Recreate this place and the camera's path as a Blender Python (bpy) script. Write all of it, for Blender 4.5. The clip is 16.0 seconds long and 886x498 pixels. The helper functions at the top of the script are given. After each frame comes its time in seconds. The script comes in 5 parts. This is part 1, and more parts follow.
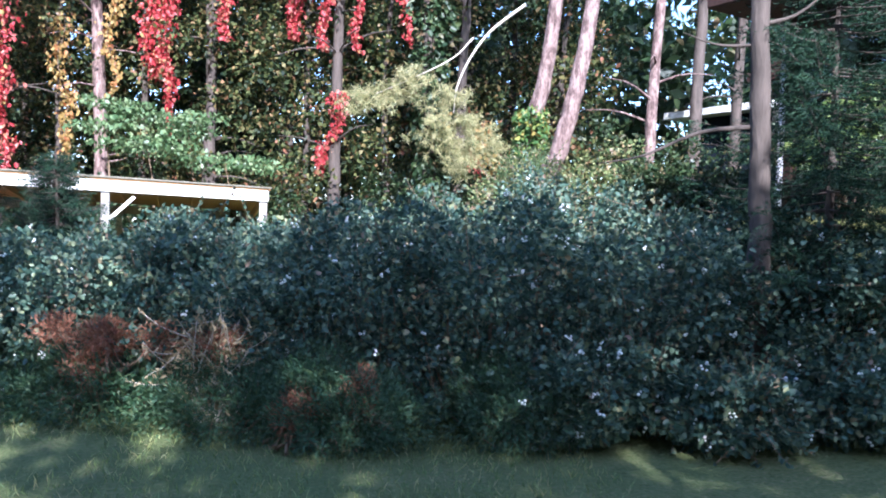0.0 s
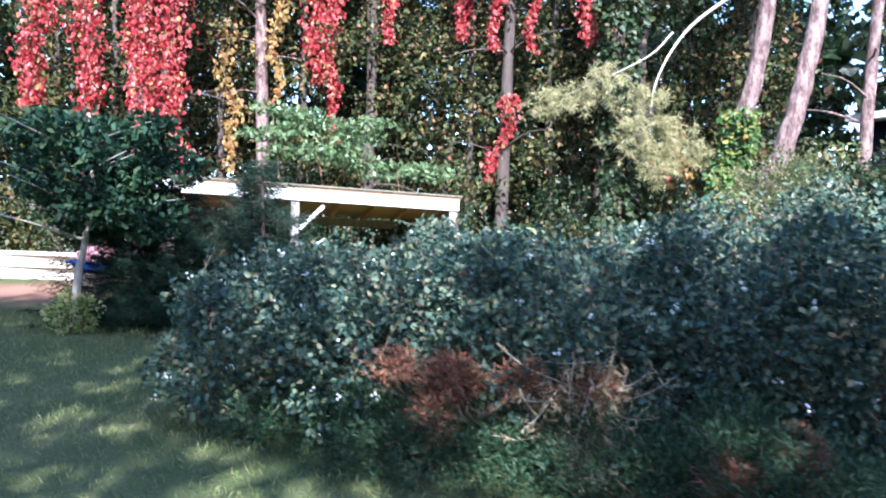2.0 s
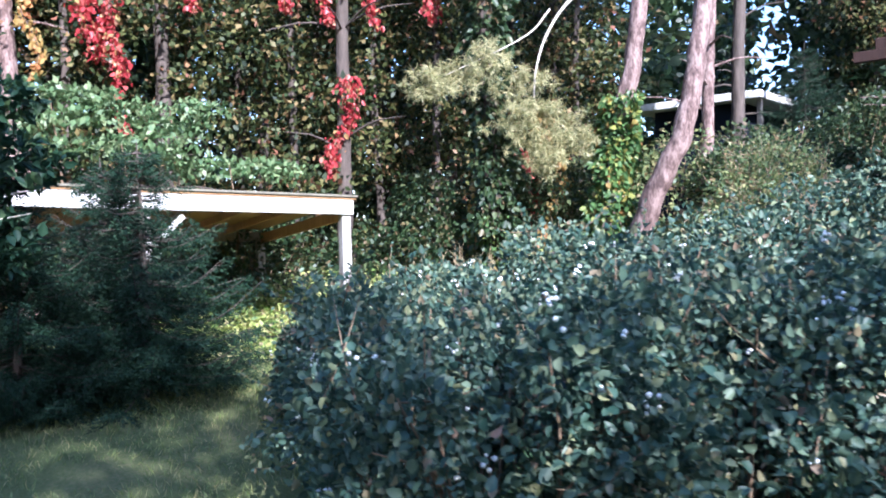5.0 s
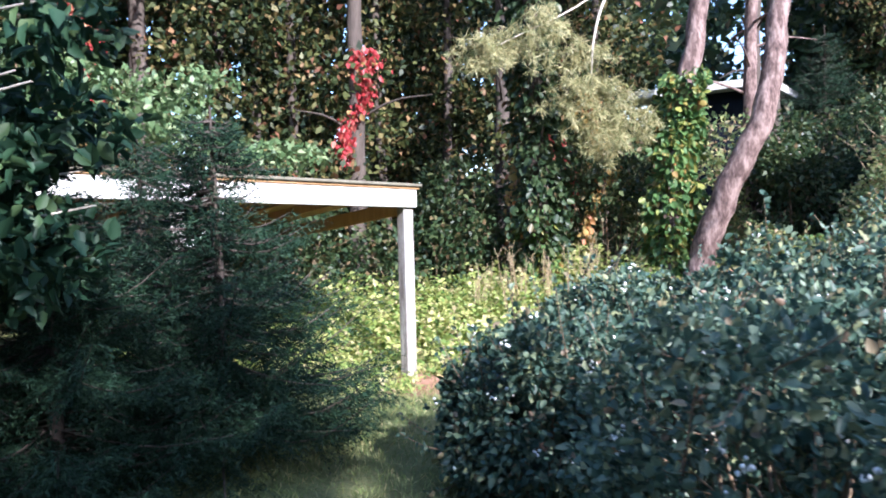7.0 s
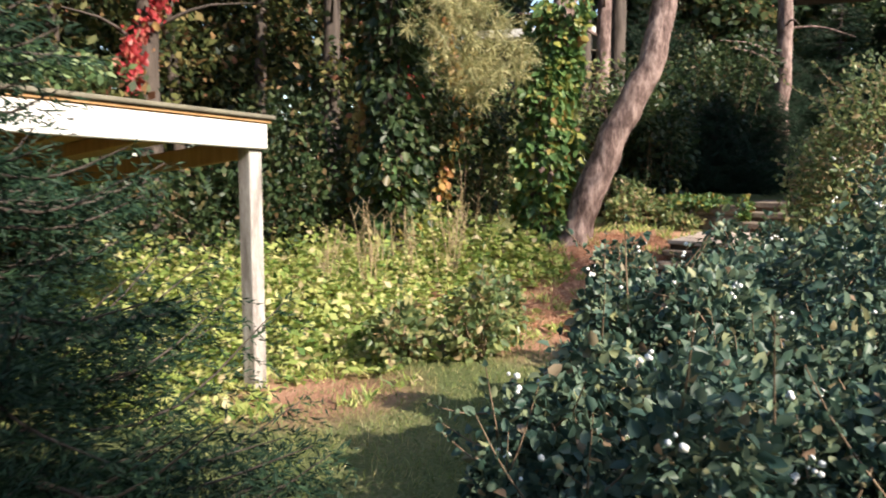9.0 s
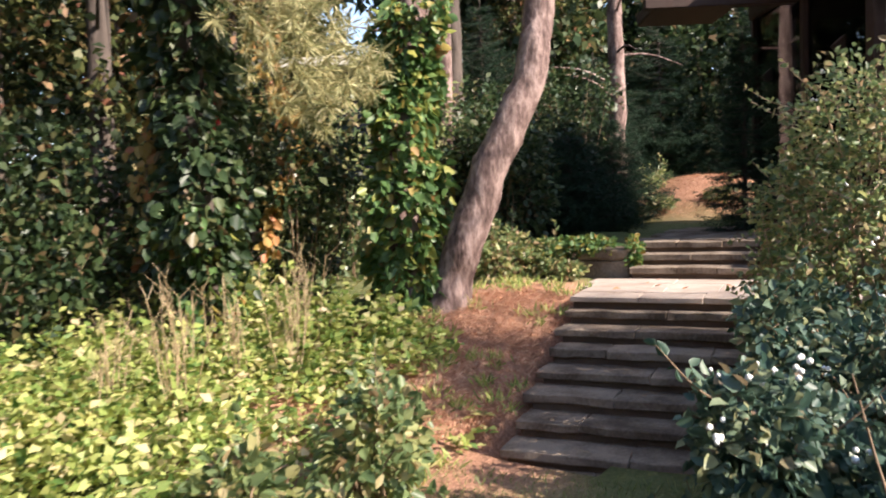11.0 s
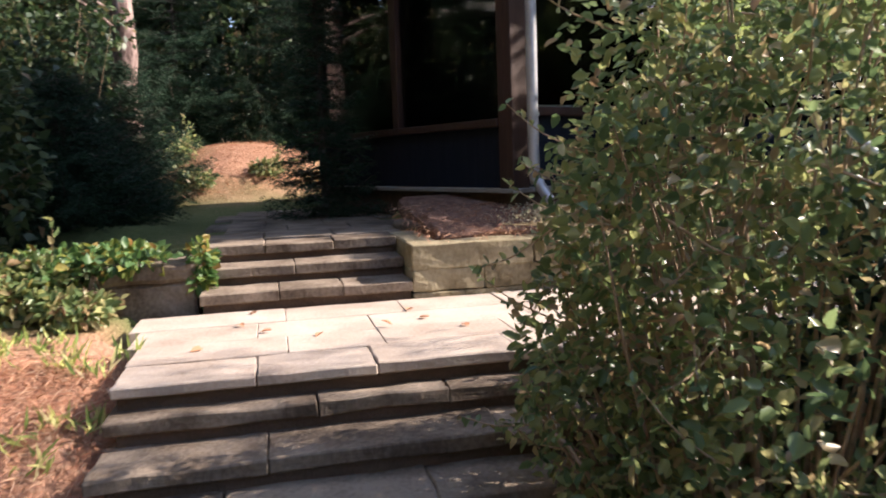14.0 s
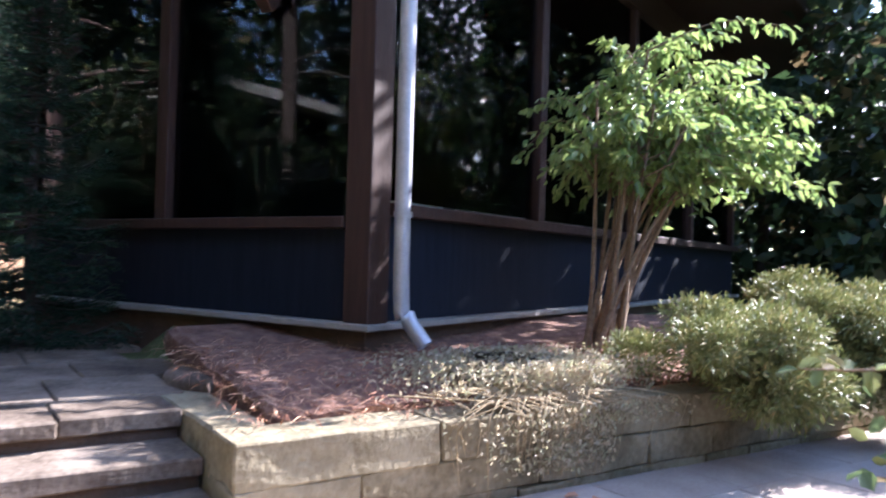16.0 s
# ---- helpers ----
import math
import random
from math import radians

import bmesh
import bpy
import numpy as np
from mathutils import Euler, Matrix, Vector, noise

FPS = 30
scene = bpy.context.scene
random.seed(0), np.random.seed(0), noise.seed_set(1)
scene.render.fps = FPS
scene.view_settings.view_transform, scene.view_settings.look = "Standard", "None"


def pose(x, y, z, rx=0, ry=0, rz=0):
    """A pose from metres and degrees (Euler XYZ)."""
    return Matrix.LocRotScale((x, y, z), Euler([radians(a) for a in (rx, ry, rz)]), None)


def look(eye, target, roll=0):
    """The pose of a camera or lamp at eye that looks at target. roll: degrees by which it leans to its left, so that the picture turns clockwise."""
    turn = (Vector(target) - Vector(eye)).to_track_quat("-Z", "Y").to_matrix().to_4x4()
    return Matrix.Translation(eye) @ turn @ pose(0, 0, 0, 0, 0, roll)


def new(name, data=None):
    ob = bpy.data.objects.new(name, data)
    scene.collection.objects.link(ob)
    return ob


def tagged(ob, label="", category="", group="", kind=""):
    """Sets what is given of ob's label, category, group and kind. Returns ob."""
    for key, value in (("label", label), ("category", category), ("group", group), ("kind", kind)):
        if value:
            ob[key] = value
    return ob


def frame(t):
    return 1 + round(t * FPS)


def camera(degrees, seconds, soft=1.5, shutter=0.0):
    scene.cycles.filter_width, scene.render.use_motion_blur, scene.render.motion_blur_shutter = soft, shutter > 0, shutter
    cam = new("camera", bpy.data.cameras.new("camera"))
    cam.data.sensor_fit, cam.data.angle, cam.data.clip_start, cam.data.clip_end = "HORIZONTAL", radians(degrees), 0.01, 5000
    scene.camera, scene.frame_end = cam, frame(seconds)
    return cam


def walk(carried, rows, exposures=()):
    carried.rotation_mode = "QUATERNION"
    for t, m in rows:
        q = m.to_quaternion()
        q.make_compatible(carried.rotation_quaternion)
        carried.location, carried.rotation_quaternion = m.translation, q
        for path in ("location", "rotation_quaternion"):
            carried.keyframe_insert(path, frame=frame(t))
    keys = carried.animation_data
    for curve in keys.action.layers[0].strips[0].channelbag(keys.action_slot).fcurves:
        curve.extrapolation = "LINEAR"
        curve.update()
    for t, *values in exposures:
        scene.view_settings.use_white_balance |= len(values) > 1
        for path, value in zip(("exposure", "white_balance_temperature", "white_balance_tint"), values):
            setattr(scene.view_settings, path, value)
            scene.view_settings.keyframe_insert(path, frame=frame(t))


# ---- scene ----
cam = camera(60.2, 16.0, 1.9, 0.3)
PATH = [
    (0.0, pose(0.000, 0.000, 1.500, 87.73, -1.67, 0.00)),
    (0.5, pose(-0.342, 0.224, 1.518, 88.12, -0.31, -0.35)),
    (1.0, pose(-0.822, 0.464, 1.516, 88.75, -1.19, 1.49)),
    (1.5, pose(-1.365, 0.696, 1.500, 86.71, -3.10, 2.52)),
    (2.0, pose(-1.919, 0.959, 1.482, 88.17, -1.92, 6.59)),
    (2.5, pose(-2.490, 1.210, 1.464, 90.19, -1.95, 5.12)),
    (3.0, pose(-3.109, 1.548, 1.464, 90.30, -0.49, 2.91)),
    (3.5, pose(-3.689, 1.916, 1.481, 90.86, 0.77, -0.05)),
    (4.0, pose(-4.111, 2.376, 1.464, 89.59, 1.34, -8.40)),
    (4.5, pose(-4.474, 2.956, 1.490, 87.57, 1.04, -12.57)),
    (5.0, pose(-4.789, 3.463, 1.523, 88.33, 1.24, -15.87)),
    (5.5, pose(-5.135, 3.997, 1.532, 88.70, 1.46, -17.58)),
    (6.0, pose(-5.476, 4.549, 1.538, 88.70, 1.55, -18.57)),
    (6.5, pose(-5.785, 5.119, 1.553, 88.36, 1.60, -19.74)),
    (7.0, pose(-6.030, 5.714, 1.580, 87.73, 1.40, -21.94)),
    (7.5, pose(-6.173, 6.335, 1.609, 86.83, 0.11, -26.06)),
    (8.0, pose(-6.161, 6.979, 1.607, 85.70, -2.46, -32.97)),
    (8.5, pose(-6.072, 7.633, 1.585, 85.96, -0.24, -33.60)),
    (9.0, pose(-5.845, 8.201, 1.590, 83.77, -0.15, -39.18)),
    (9.5, pose(-5.660, 8.820, 1.589, 83.42, 1.07, -43.37)),
    (10.0, pose(-5.420, 9.400, 1.597, 84.25, 1.48, -46.87)),
    (10.5, pose(-5.050, 9.900, 1.608, 85.57, 1.60, -50.38)),
    (11.0, pose(-4.570, 10.300, 1.616, 86.74, 2.10, -54.60)),
    (11.5, pose(-4.007, 10.586, 1.614, 87.09, 3.03, -60.21)),
    (12.0, pose(-3.581, 10.975, 1.596, 85.94, 0.96, -67.92)),
    (12.5, pose(-3.055, 11.336, 1.597, 87.97, 1.59, -73.94)),
    (13.0, pose(-2.506, 11.643, 1.608, 85.00, 3.82, -79.65)),
    (13.5, pose(-1.955, 11.846, 1.660, 84.87, 1.02, -86.20)),
    (14.0, pose(-1.426, 12.048, 1.669, 83.27, 2.17, -91.57)),
    (14.5, pose(-0.846, 12.216, 1.665, 84.76, 1.16, -95.96)),
    (15.0, pose(-0.229, 12.355, 1.617, 83.43, -0.08, -96.62)),
    (15.5, pose(0.438, 12.412, 1.699, 87.41, 0.03, -102.84)),
    (16.0, pose(0.960, 12.505, 1.752, 90.94, -1.58, -112.50)),
]
walk(cam, PATH, [(0.0, 1.85, 5000, 17), (5.0, 1.78, 5050, 19), (8.0, 1.42, 5850, 17), (9.0, 1.15, 6600, 12), (12.0, 1.5, 6500, 19), (15.0, 1.5, 6300, 16), (16.0, 2.45, 5300, 20)])

# ---------- light ----------
SUN_TO = Vector((0.15, -0.98, 0.0)).normalized()
SUN_EL = 34.0
world = bpy.data.worlds.new("world")
scene.world = world
world.use_nodes = True
wn = world.node_tree.nodes
sky = wn.new("ShaderNodeTexSky")
sky.sky_type = "NISHITA"
sky.sun_disc = False
sky.sun_elevation = radians(SUN_EL)
sky.sun_rotation = math.atan2(SUN_TO.x, SUN_TO.y)
wn["Background"].inputs["Strength"].default_value = 0.15
world.node_tree.links.new(sky.outputs[0], wn["Background"].inputs["Color"])
sun_data = bpy.data.lights.new("sun", "SUN")
sun_data.energy = 5.0
sun_data.angle = radians(0.5)
sun_data.color = (1.0, 0.90, 0.76)
sun = new("sun", sun_data)
to_sun = SUN_TO * math.cos(radians(SUN_EL)) + Vector((0, 0, math.sin(radians(SUN_EL))))
sun.matrix_world = look(to_sun * 40, (0, 0, 0))

rng = np.random.default_rng(7)


# ---------- materials ----------
def shader(name):
    m = bpy.data.materials.new(name)
    m.use_nodes = True
    nt = m.node_tree
    return m, nt, nt.nodes["Principled BSDF"]


def ramp_node(nt, stops):
    r = nt.nodes.new("ShaderNodeValToRGB")
    e = r.color_ramp.elements
    while len(e) < len(stops):
        e.new(0.5)
    for k, (p, c) in enumerate(stops):
        e[k].position = p
        e[k].color = (*c, 1)
    return r


def surface(name, stops, scale=8.0, rough=0.8, bump=0.3, stretch=(1, 1, 1), fine=60.0, metal=0.0, per_object=0.0, spec=0.3):
    """A two-scale procedural surface: broad stains, fine grain, relief."""
    m, nt, p = shader(name)
    L = nt.links.new
    tc = nt.nodes.new("ShaderNodeTexCoord")
    geo = nt.nodes.new("ShaderNodeNewGeometry")
    mp = nt.nodes.new("ShaderNodeMapping")
    mp.inputs["Scale"].default_value = stretch
    L(geo.outputs["Position"] if per_object >= 0 else tc.outputs["Object"], mp.inputs["Vector"])
    a = nt.nodes.new("ShaderNodeTexNoise")
    a.inputs["Scale"].default_value = scale
    a.inputs["Detail"].default_value = 6
    L(mp.outputs[0], a.inputs["Vector"])
    b = nt.nodes.new("ShaderNodeTexNoise")
    b.inputs["Scale"].default_value = fine
    b.inputs["Detail"].default_value = 3
    L(mp.outputs[0], b.inputs["Vector"])
    mx = nt.nodes.new("ShaderNodeMath")
    mx.operation = "MULTIPLY_ADD"
    mx.inputs[1].default_value = 0.35
    L(b.outputs["Fac"], mx.inputs[0])
    ad = nt.nodes.new("ShaderNodeMath")
    ad.operation = "MULTIPLY"
    ad.inputs[1].default_value = 0.75
    L(a.outputs["Fac"], ad.inputs[0])
    L(ad.outputs[0], mx.inputs[2])
    r = ramp_node(nt, stops)
    last = mx
    if per_object > 0:
        oi = nt.nodes.new("ShaderNodeObjectInfo")
        po = nt.nodes.new("ShaderNodeMath")
        po.operation = "MULTIPLY_ADD"
        po.inputs[1].default_value = per_object
        L(oi.outputs["Random"], po.inputs[0])
        L(mx.outputs[0], po.inputs[2])
        last = po
    L(last.outputs[0], r.inputs[0])
    L(r.outputs[0], p.inputs["Base Color"])
    p.inputs["Roughness"].default_value = rough
    p.inputs["Metallic"].default_value = metal
    p.inputs["Specular IOR Level"].default_value = spec
    if bump:
        bn = nt.nodes.new("ShaderNodeBump")
        bn.inputs["Strength"].default_value = bump
        bn.inputs["Distance"].default_value = 0.03
        L(mx.outputs[0], bn.inputs["Height"])
        L(bn.outputs[0], p.inputs["Normal"])
    return m


def leafy(name, stops, rough=0.45, through_light=0.35, spec=0.5):
    """Leaves that differ one from the next, and let some light through."""
    m, nt, p = shader(name)
    L = nt.links.new
    geo = nt.nodes.new("ShaderNodeNewGeometry")
    r = ramp_node(nt, stops)
    L(geo.outputs["Random Per Island"], r.inputs[0])
    L(r.outputs[0], p.inputs["Base Color"])
    p.inputs["Roughness"].default_value = rough
    p.inputs["Specular IOR Level"].default_value = spec
    t = nt.nodes.new("ShaderNodeBsdfTranslucent")
    L(r.outputs[0], t.inputs["Color"])
    mix = nt.nodes.new("ShaderNodeMixShader")
    mix.inputs[0].default_value = through_light
    L(p.outputs[0], mix.inputs[1])
    L(t.outputs[0], mix.inputs[2])
    L(mix.outputs[0], nt.nodes["Material Output"].inputs["Surface"])
    return m


M_SNOW = leafy("snowberry_leaf", [(0, (0.030, 0.070, 0.052)), (0.5, (0.075, 0.13, 0.092)), (0.84, (0.16, 0.215, 0.135)), (0.95, (0.26, 0.28, 0.14)), (1, (0.24, 0.16, 0.11))], 0.45, 0.3, 0.4)
M_BUSH = leafy("shrub_leaf", [(0, (0.10, 0.16, 0.07)), (0.45, (0.21, 0.28, 0.12)), (0.75, (0.38, 0.40, 0.16)), (0.88, (0.44, 0.37, 0.20)), (1, (0.36, 0.23, 0.13))], 0.34, 0.5)
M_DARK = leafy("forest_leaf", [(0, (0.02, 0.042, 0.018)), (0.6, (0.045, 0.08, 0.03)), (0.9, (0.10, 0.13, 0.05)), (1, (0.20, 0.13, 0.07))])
M_OAK = leafy("oak_leaf", [(0, (0.018, 0.05, 0.028)), (0.7, (0.035, 0.08, 0.04)), (1, (0.08, 0.13, 0.05))], 0.5, 0.25, 0.3)
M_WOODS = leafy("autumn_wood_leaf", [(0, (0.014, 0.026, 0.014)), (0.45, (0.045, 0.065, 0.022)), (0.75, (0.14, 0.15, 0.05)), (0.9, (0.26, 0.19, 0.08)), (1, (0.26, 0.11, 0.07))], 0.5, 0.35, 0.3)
M_GOLD = leafy("yellowing_creeper_leaf", [(0, (0.30, 0.20, 0.06)), (0.6, (0.50, 0.36, 0.12)), (1, (0.50, 0.18, 0.08))], 0.5, 0.45)
M_IVY = leafy("ivy_leaf", [(0, (0.06, 0.13, 0.04)), (0.6, (0.11, 0.20, 0.06)), (0.86, (0.28, 0.30, 0.07)), (1, (0.30, 0.15, 0.05))])
M_RED = leafy("red_creeper_leaf", [(0, (0.32, 0.03, 0.03)), (0.6, (0.52, 0.07, 0.08)), (0.9, (0.58, 0.22, 0.16)), (1, (0.45, 0.35, 0.12))], 0.4, 0.45)
M_WEED = leafy("weed_leaf", [(0, (0.10, 0.20, 0.05)), (0.4, (0.38, 0.47, 0.13)), (0.8, (0.62, 0.62, 0.24)), (1, (0.66, 0.54, 0.34))], 0.5, 0.5)
M_GRASS = leafy("grass_blade", [(0, (0.10, 0.16, 0.045)), (0.6, (0.23, 0.28, 0.085)), (1, (0.42, 0.36, 0.17))], 0.5, 0.3)
M_NEEDLE = leafy("conifer_needle", [(0, (0.010, 0.028, 0.016)), (0.7, (0.020, 0.048, 0.026)), (1, (0.042, 0.080, 0.038))], 0.6, 0.12, 0.2)
M_LAYER = leafy("layered_leaf", [(0, (0.06, 0.12, 0.045)), (0.7, (0.16, 0.24, 0.10)), (1, (0.30, 0.36, 0.18))])
M_PINE = leafy("pine_needle", [(0, (0.16, 0.18, 0.07)), (0.6, (0.38, 0.36, 0.17)), (1, (0.56, 0.49, 0.26))], 0.5, 0.25)
M_JUNI = leafy("juniper_needle", [(0, (0.026, 0.07, 0.032)), (0.7, (0.055, 0.11, 0.048)), (1, (0.12, 0.16, 0.065))], 0.55, 0.2)
M_JUNI2 = leafy("golden_juniper_needle", [(0, (0.14, 0.17, 0.05)), (0.7, (0.24, 0.25, 0.09)), (1, (0.36, 0.30, 0.13))], 0.55, 0.2)
M_BROWNN = leafy("dead_juniper_needle", [(0, (0.22, 0.085, 0.05)), (1, (0.40, 0.20, 0.12))], 0.7, 0.25, 0.2)
M_DRY = leafy("dry_stem", [(0, (0.30, 0.22, 0.12)), (1, (0.50, 0.40, 0.25))], 0.7, 0.2, 0.2)
M_LITTER = leafy("fallen_needle", [(0, (0.30, 0.12, 0.07)), (0.6, (0.52, 0.27, 0.16)), (1, (0.66, 0.45, 0.30))], 0.7, 0.15, 0.2)
M_PALE = leafy("pale_cover_leaf", [(0, (0.38, 0.31, 0.20)), (0.6, (0.56, 0.48, 0.33)), (1, (0.46, 0.46, 0.27))], 0.6, 0.3)
M_BERRY = surface("white_berry", [(0.3, (0.70, 0.70, 0.66)), (0.7, (0.85, 0.85, 0.82))], 40, 0.45, 0)
M_STEM = surface("twig_bark", [(0.3, (0.12, 0.08, 0.05)), (0.7, (0.24, 0.17, 0.11))], 30, 0.85, 0.2)
M_TWIG = surface("tan_twig_bark", [(0.3, (0.26, 0.17, 0.11)), (0.7, (0.44, 0.32, 0.22))], 30, 0.85, 0.2)
M_STEMP = surface("pale_branch", [(0.3, (0.42, 0.36, 0.30)), (0.7, (0.60, 0.54, 0.46))], 30, 0.85, 0.2)
M_BARK = surface("pine_bark", [(0.34, (0.03, 0.02, 0.018)), (0.5, (0.13, 0.085, 0.075)), (0.72, (0.36, 0.265, 0.235))], 9, 0.9, 1.0, (1, 1, 0.4), 34)
M_BARKD = surface("dark_bark", [(0.25, (0.03, 0.024, 0.02)), (0.75, (0.12, 0.095, 0.08))], 9, 0.9, 1.0, (1, 1, 0.2), 45)
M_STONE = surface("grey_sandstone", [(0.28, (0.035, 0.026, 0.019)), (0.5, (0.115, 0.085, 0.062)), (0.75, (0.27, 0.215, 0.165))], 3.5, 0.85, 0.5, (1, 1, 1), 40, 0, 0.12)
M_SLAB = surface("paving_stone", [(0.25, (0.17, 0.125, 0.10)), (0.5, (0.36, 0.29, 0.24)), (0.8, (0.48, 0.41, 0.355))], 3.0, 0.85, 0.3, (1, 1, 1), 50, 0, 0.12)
M_WALL = surface("mossy_wall_stone", [(0.3, (0.06, 0.05, 0.032)), (0.52, (0.18, 0.145, 0.085)), (0.75, (0.33, 0.28, 0.18))], 4.0, 0.9, 0.8, (1, 1, 1), 30, 0, 0.15)
M_SOIL = surface("soil", [(0.2, (0.05, 0.035, 0.025)), (0.8, (0.15, 0.10, 0.07))], 6, 0.95, 0.6)
M_WHITE = surface("weathered_white_paint", [(0.25, (0.42, 0.38, 0.33)), (0.45, (0.74, 0.72, 0.68)), (0.8, (0.82, 0.81, 0.78))], 5, 0.65, 0.25, (1, 1, 1), 30)
M_POST = surface("worn_white_paint", [(0.28, (0.11, 0.09, 0.08)), (0.5, (0.27, 0.24, 0.22)), (0.8, (0.60, 0.58, 0.55))], 4, 0.75, 0.35, (3, 3, 0.5), 30)
M_GREYW = surface("weathered_grey_wood", [(0.25, (0.20, 0.16, 0.12)), (0.8, (0.46, 0.40, 0.33))], 5, 0.8, 0.4, (4, 4, 0.6), 40)
M_ROOFW = surface("raw_roof_boards", [(0.25, (0.26, 0.14, 0.06)), (0.75, (0.46, 0.28, 0.13))], 4, 0.75, 0.3, (1, 6, 1), 40)
M_SHING = surface("roof_felt", [(0.25, (0.10, 0.09, 0.07)), (0.75, (0.24, 0.22, 0.16))], 6, 0.9, 0.4)
M_BROWN = surface("brown_stained_timber", [(0.25, (0.022, 0.011, 0.008)), (0.75, (0.055, 0.028, 0.020))], 4, 0.6, 0.3, (5, 5, 0.5), 40)
M_PANEL = surface("dark_blue_panel", [(0.25, (0.008, 0.011, 0.018)), (0.75, (0.016, 0.020, 0.030))], 4, 0.7, 0.15, (6, 6, 0.5), 40, 0.0, 0.0, 0.08)
M_SPOUT = surface("galvanised_downpipe", [(0.25, (0.30, 0.30, 0.31)), (0.75, (0.50, 0.50, 0.52))], 7, 0.45, 0.1, (1, 1, 1), 50, 0.5)
M_SILLP = surface("pale_sill", [(0.25, (0.20, 0.18, 0.15)), (0.75, (0.36, 0.33, 0.29))], 6, 0.7, 0.3)
M_CURT = surface("pale_green_curtain", [(0.25, (0.62, 0.66, 0.52)), (0.75, (0.78, 0.80, 0.68))], 5, 0.9, 0.2)
M_LAMP = surface("yellow_lamp_shade", [(0.25, (0.62, 0.50, 0.18)), (0.75, (0.78, 0.64, 0.28))], 5, 0.8, 0.1)
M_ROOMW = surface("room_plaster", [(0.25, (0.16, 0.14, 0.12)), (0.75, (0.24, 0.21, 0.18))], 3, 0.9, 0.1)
M_BLUE = surface("blue_plastic", [(0.25, (0.02, 0.06, 0.42)), (0.75, (0.04, 0.12, 0.55))], 5, 0.4, 0.05)
M_PINK = surface("faded_pink_cloth", [(0.25, (0.42, 0.18, 0.22)), (0.75, (0.55, 0.28, 0.30))], 5, 0.85, 0.3)
M_CLAY = surface("grey_clay_pot", [(0.25, (0.14, 0.11, 0.08)), (0.75, (0.26, 0.21, 0.16))], 8, 0.85, 0.3)


def glass():
    m, nt, p = shader("window_glass")
    for n in list(nt.nodes):
        if n.type == "BSDF_PRINCIPLED":
            nt.nodes.remove(n)
    t = nt.nodes.new("ShaderNodeBsdfTransparent")
    t.inputs["Color"].default_value = (0.8, 0.82, 0.82, 1)
    g = nt.nodes.new("ShaderNodeBsdfGlossy")
    g.inputs["Roughness"].default_value = 0.02
    fr = nt.nodes.new("ShaderNodeFresnel")
    fr.inputs["IOR"].default_value = 1.5
    mix = nt.nodes.new("ShaderNodeMixShader")
    nt.links.new(fr.outputs[0], mix.inputs[0])
    nt.links.new(t.outputs[0], mix.inputs[1])
    nt.links.new(g.outputs[0], mix.inputs[2])
    nt.links.new(mix.outputs[0], nt.nodes["Material Output"].inputs["Surface"])
    return m


M_GLASS = glass()


# ---------- mesh helpers ----------
def mesh_from(name, verts, faces, material, smooth=False):
    me = bpy.data.meshes.new(name)
    me.from_pydata([tuple(v) for v in verts], [], [tuple(f) for f in faces])
    me.materials.append(material)
    if smooth:
        me.polygons.foreach_set("use_smooth", [True] * len(me.polygons))
    me.update()
    return me


def mesh_quads(name, verts, quads, material):
    """A large mesh from arrays of corners and four-sided faces."""
    me = bpy.data.meshes.new(name)
    n, q = len(verts), len(quads)
    me.vertices.add(n)
    me.vertices.foreach_set("co", np.ascontiguousarray(verts, dtype=np.float32).ravel())
    me.loops.add(q * 4)
    me.loops.foreach_set("vertex_index", np.ascontiguousarray(quads, dtype=np.int32).ravel())
    me.polygons.add(q)
    me.polygons.foreach_set("loop_start", np.arange(0, q * 4, 4, dtype=np.int32))
    me.materials.append(material)
    me.update(calc_edges=True)
    return me


def child(name, me, parent, label=""):
    ob = new(name, me)
    if parent is not None:
        ob.parent = parent
        ob.matrix_parent_inverse = parent.matrix_world.inverted()
    return tagged(ob, label)


def rest(name, me, parent, label=""):
    """Fine joined pieces that nobody could count."""
    return tagged(child(name, me, parent, label), kind="stuff")


def part(name, bm, material, parent, label=""):
    me = bpy.data.meshes.new(name)
    bm.to_mesh(me)
    bm.free()
    me.materials.append(material)
    return child(name, me, parent, label)


def thing(name, label, category, x=0, y=0, z=0, group="", kind=""):
    ob = new(name)
    ob.location = (x, y, z)
    bpy.context.view_layer.update()
    return tagged(ob, label, category, group, kind)


def norm(a):
    return a / np.maximum(np.linalg.norm(a, axis=-1, keepdims=True), 1e-9)


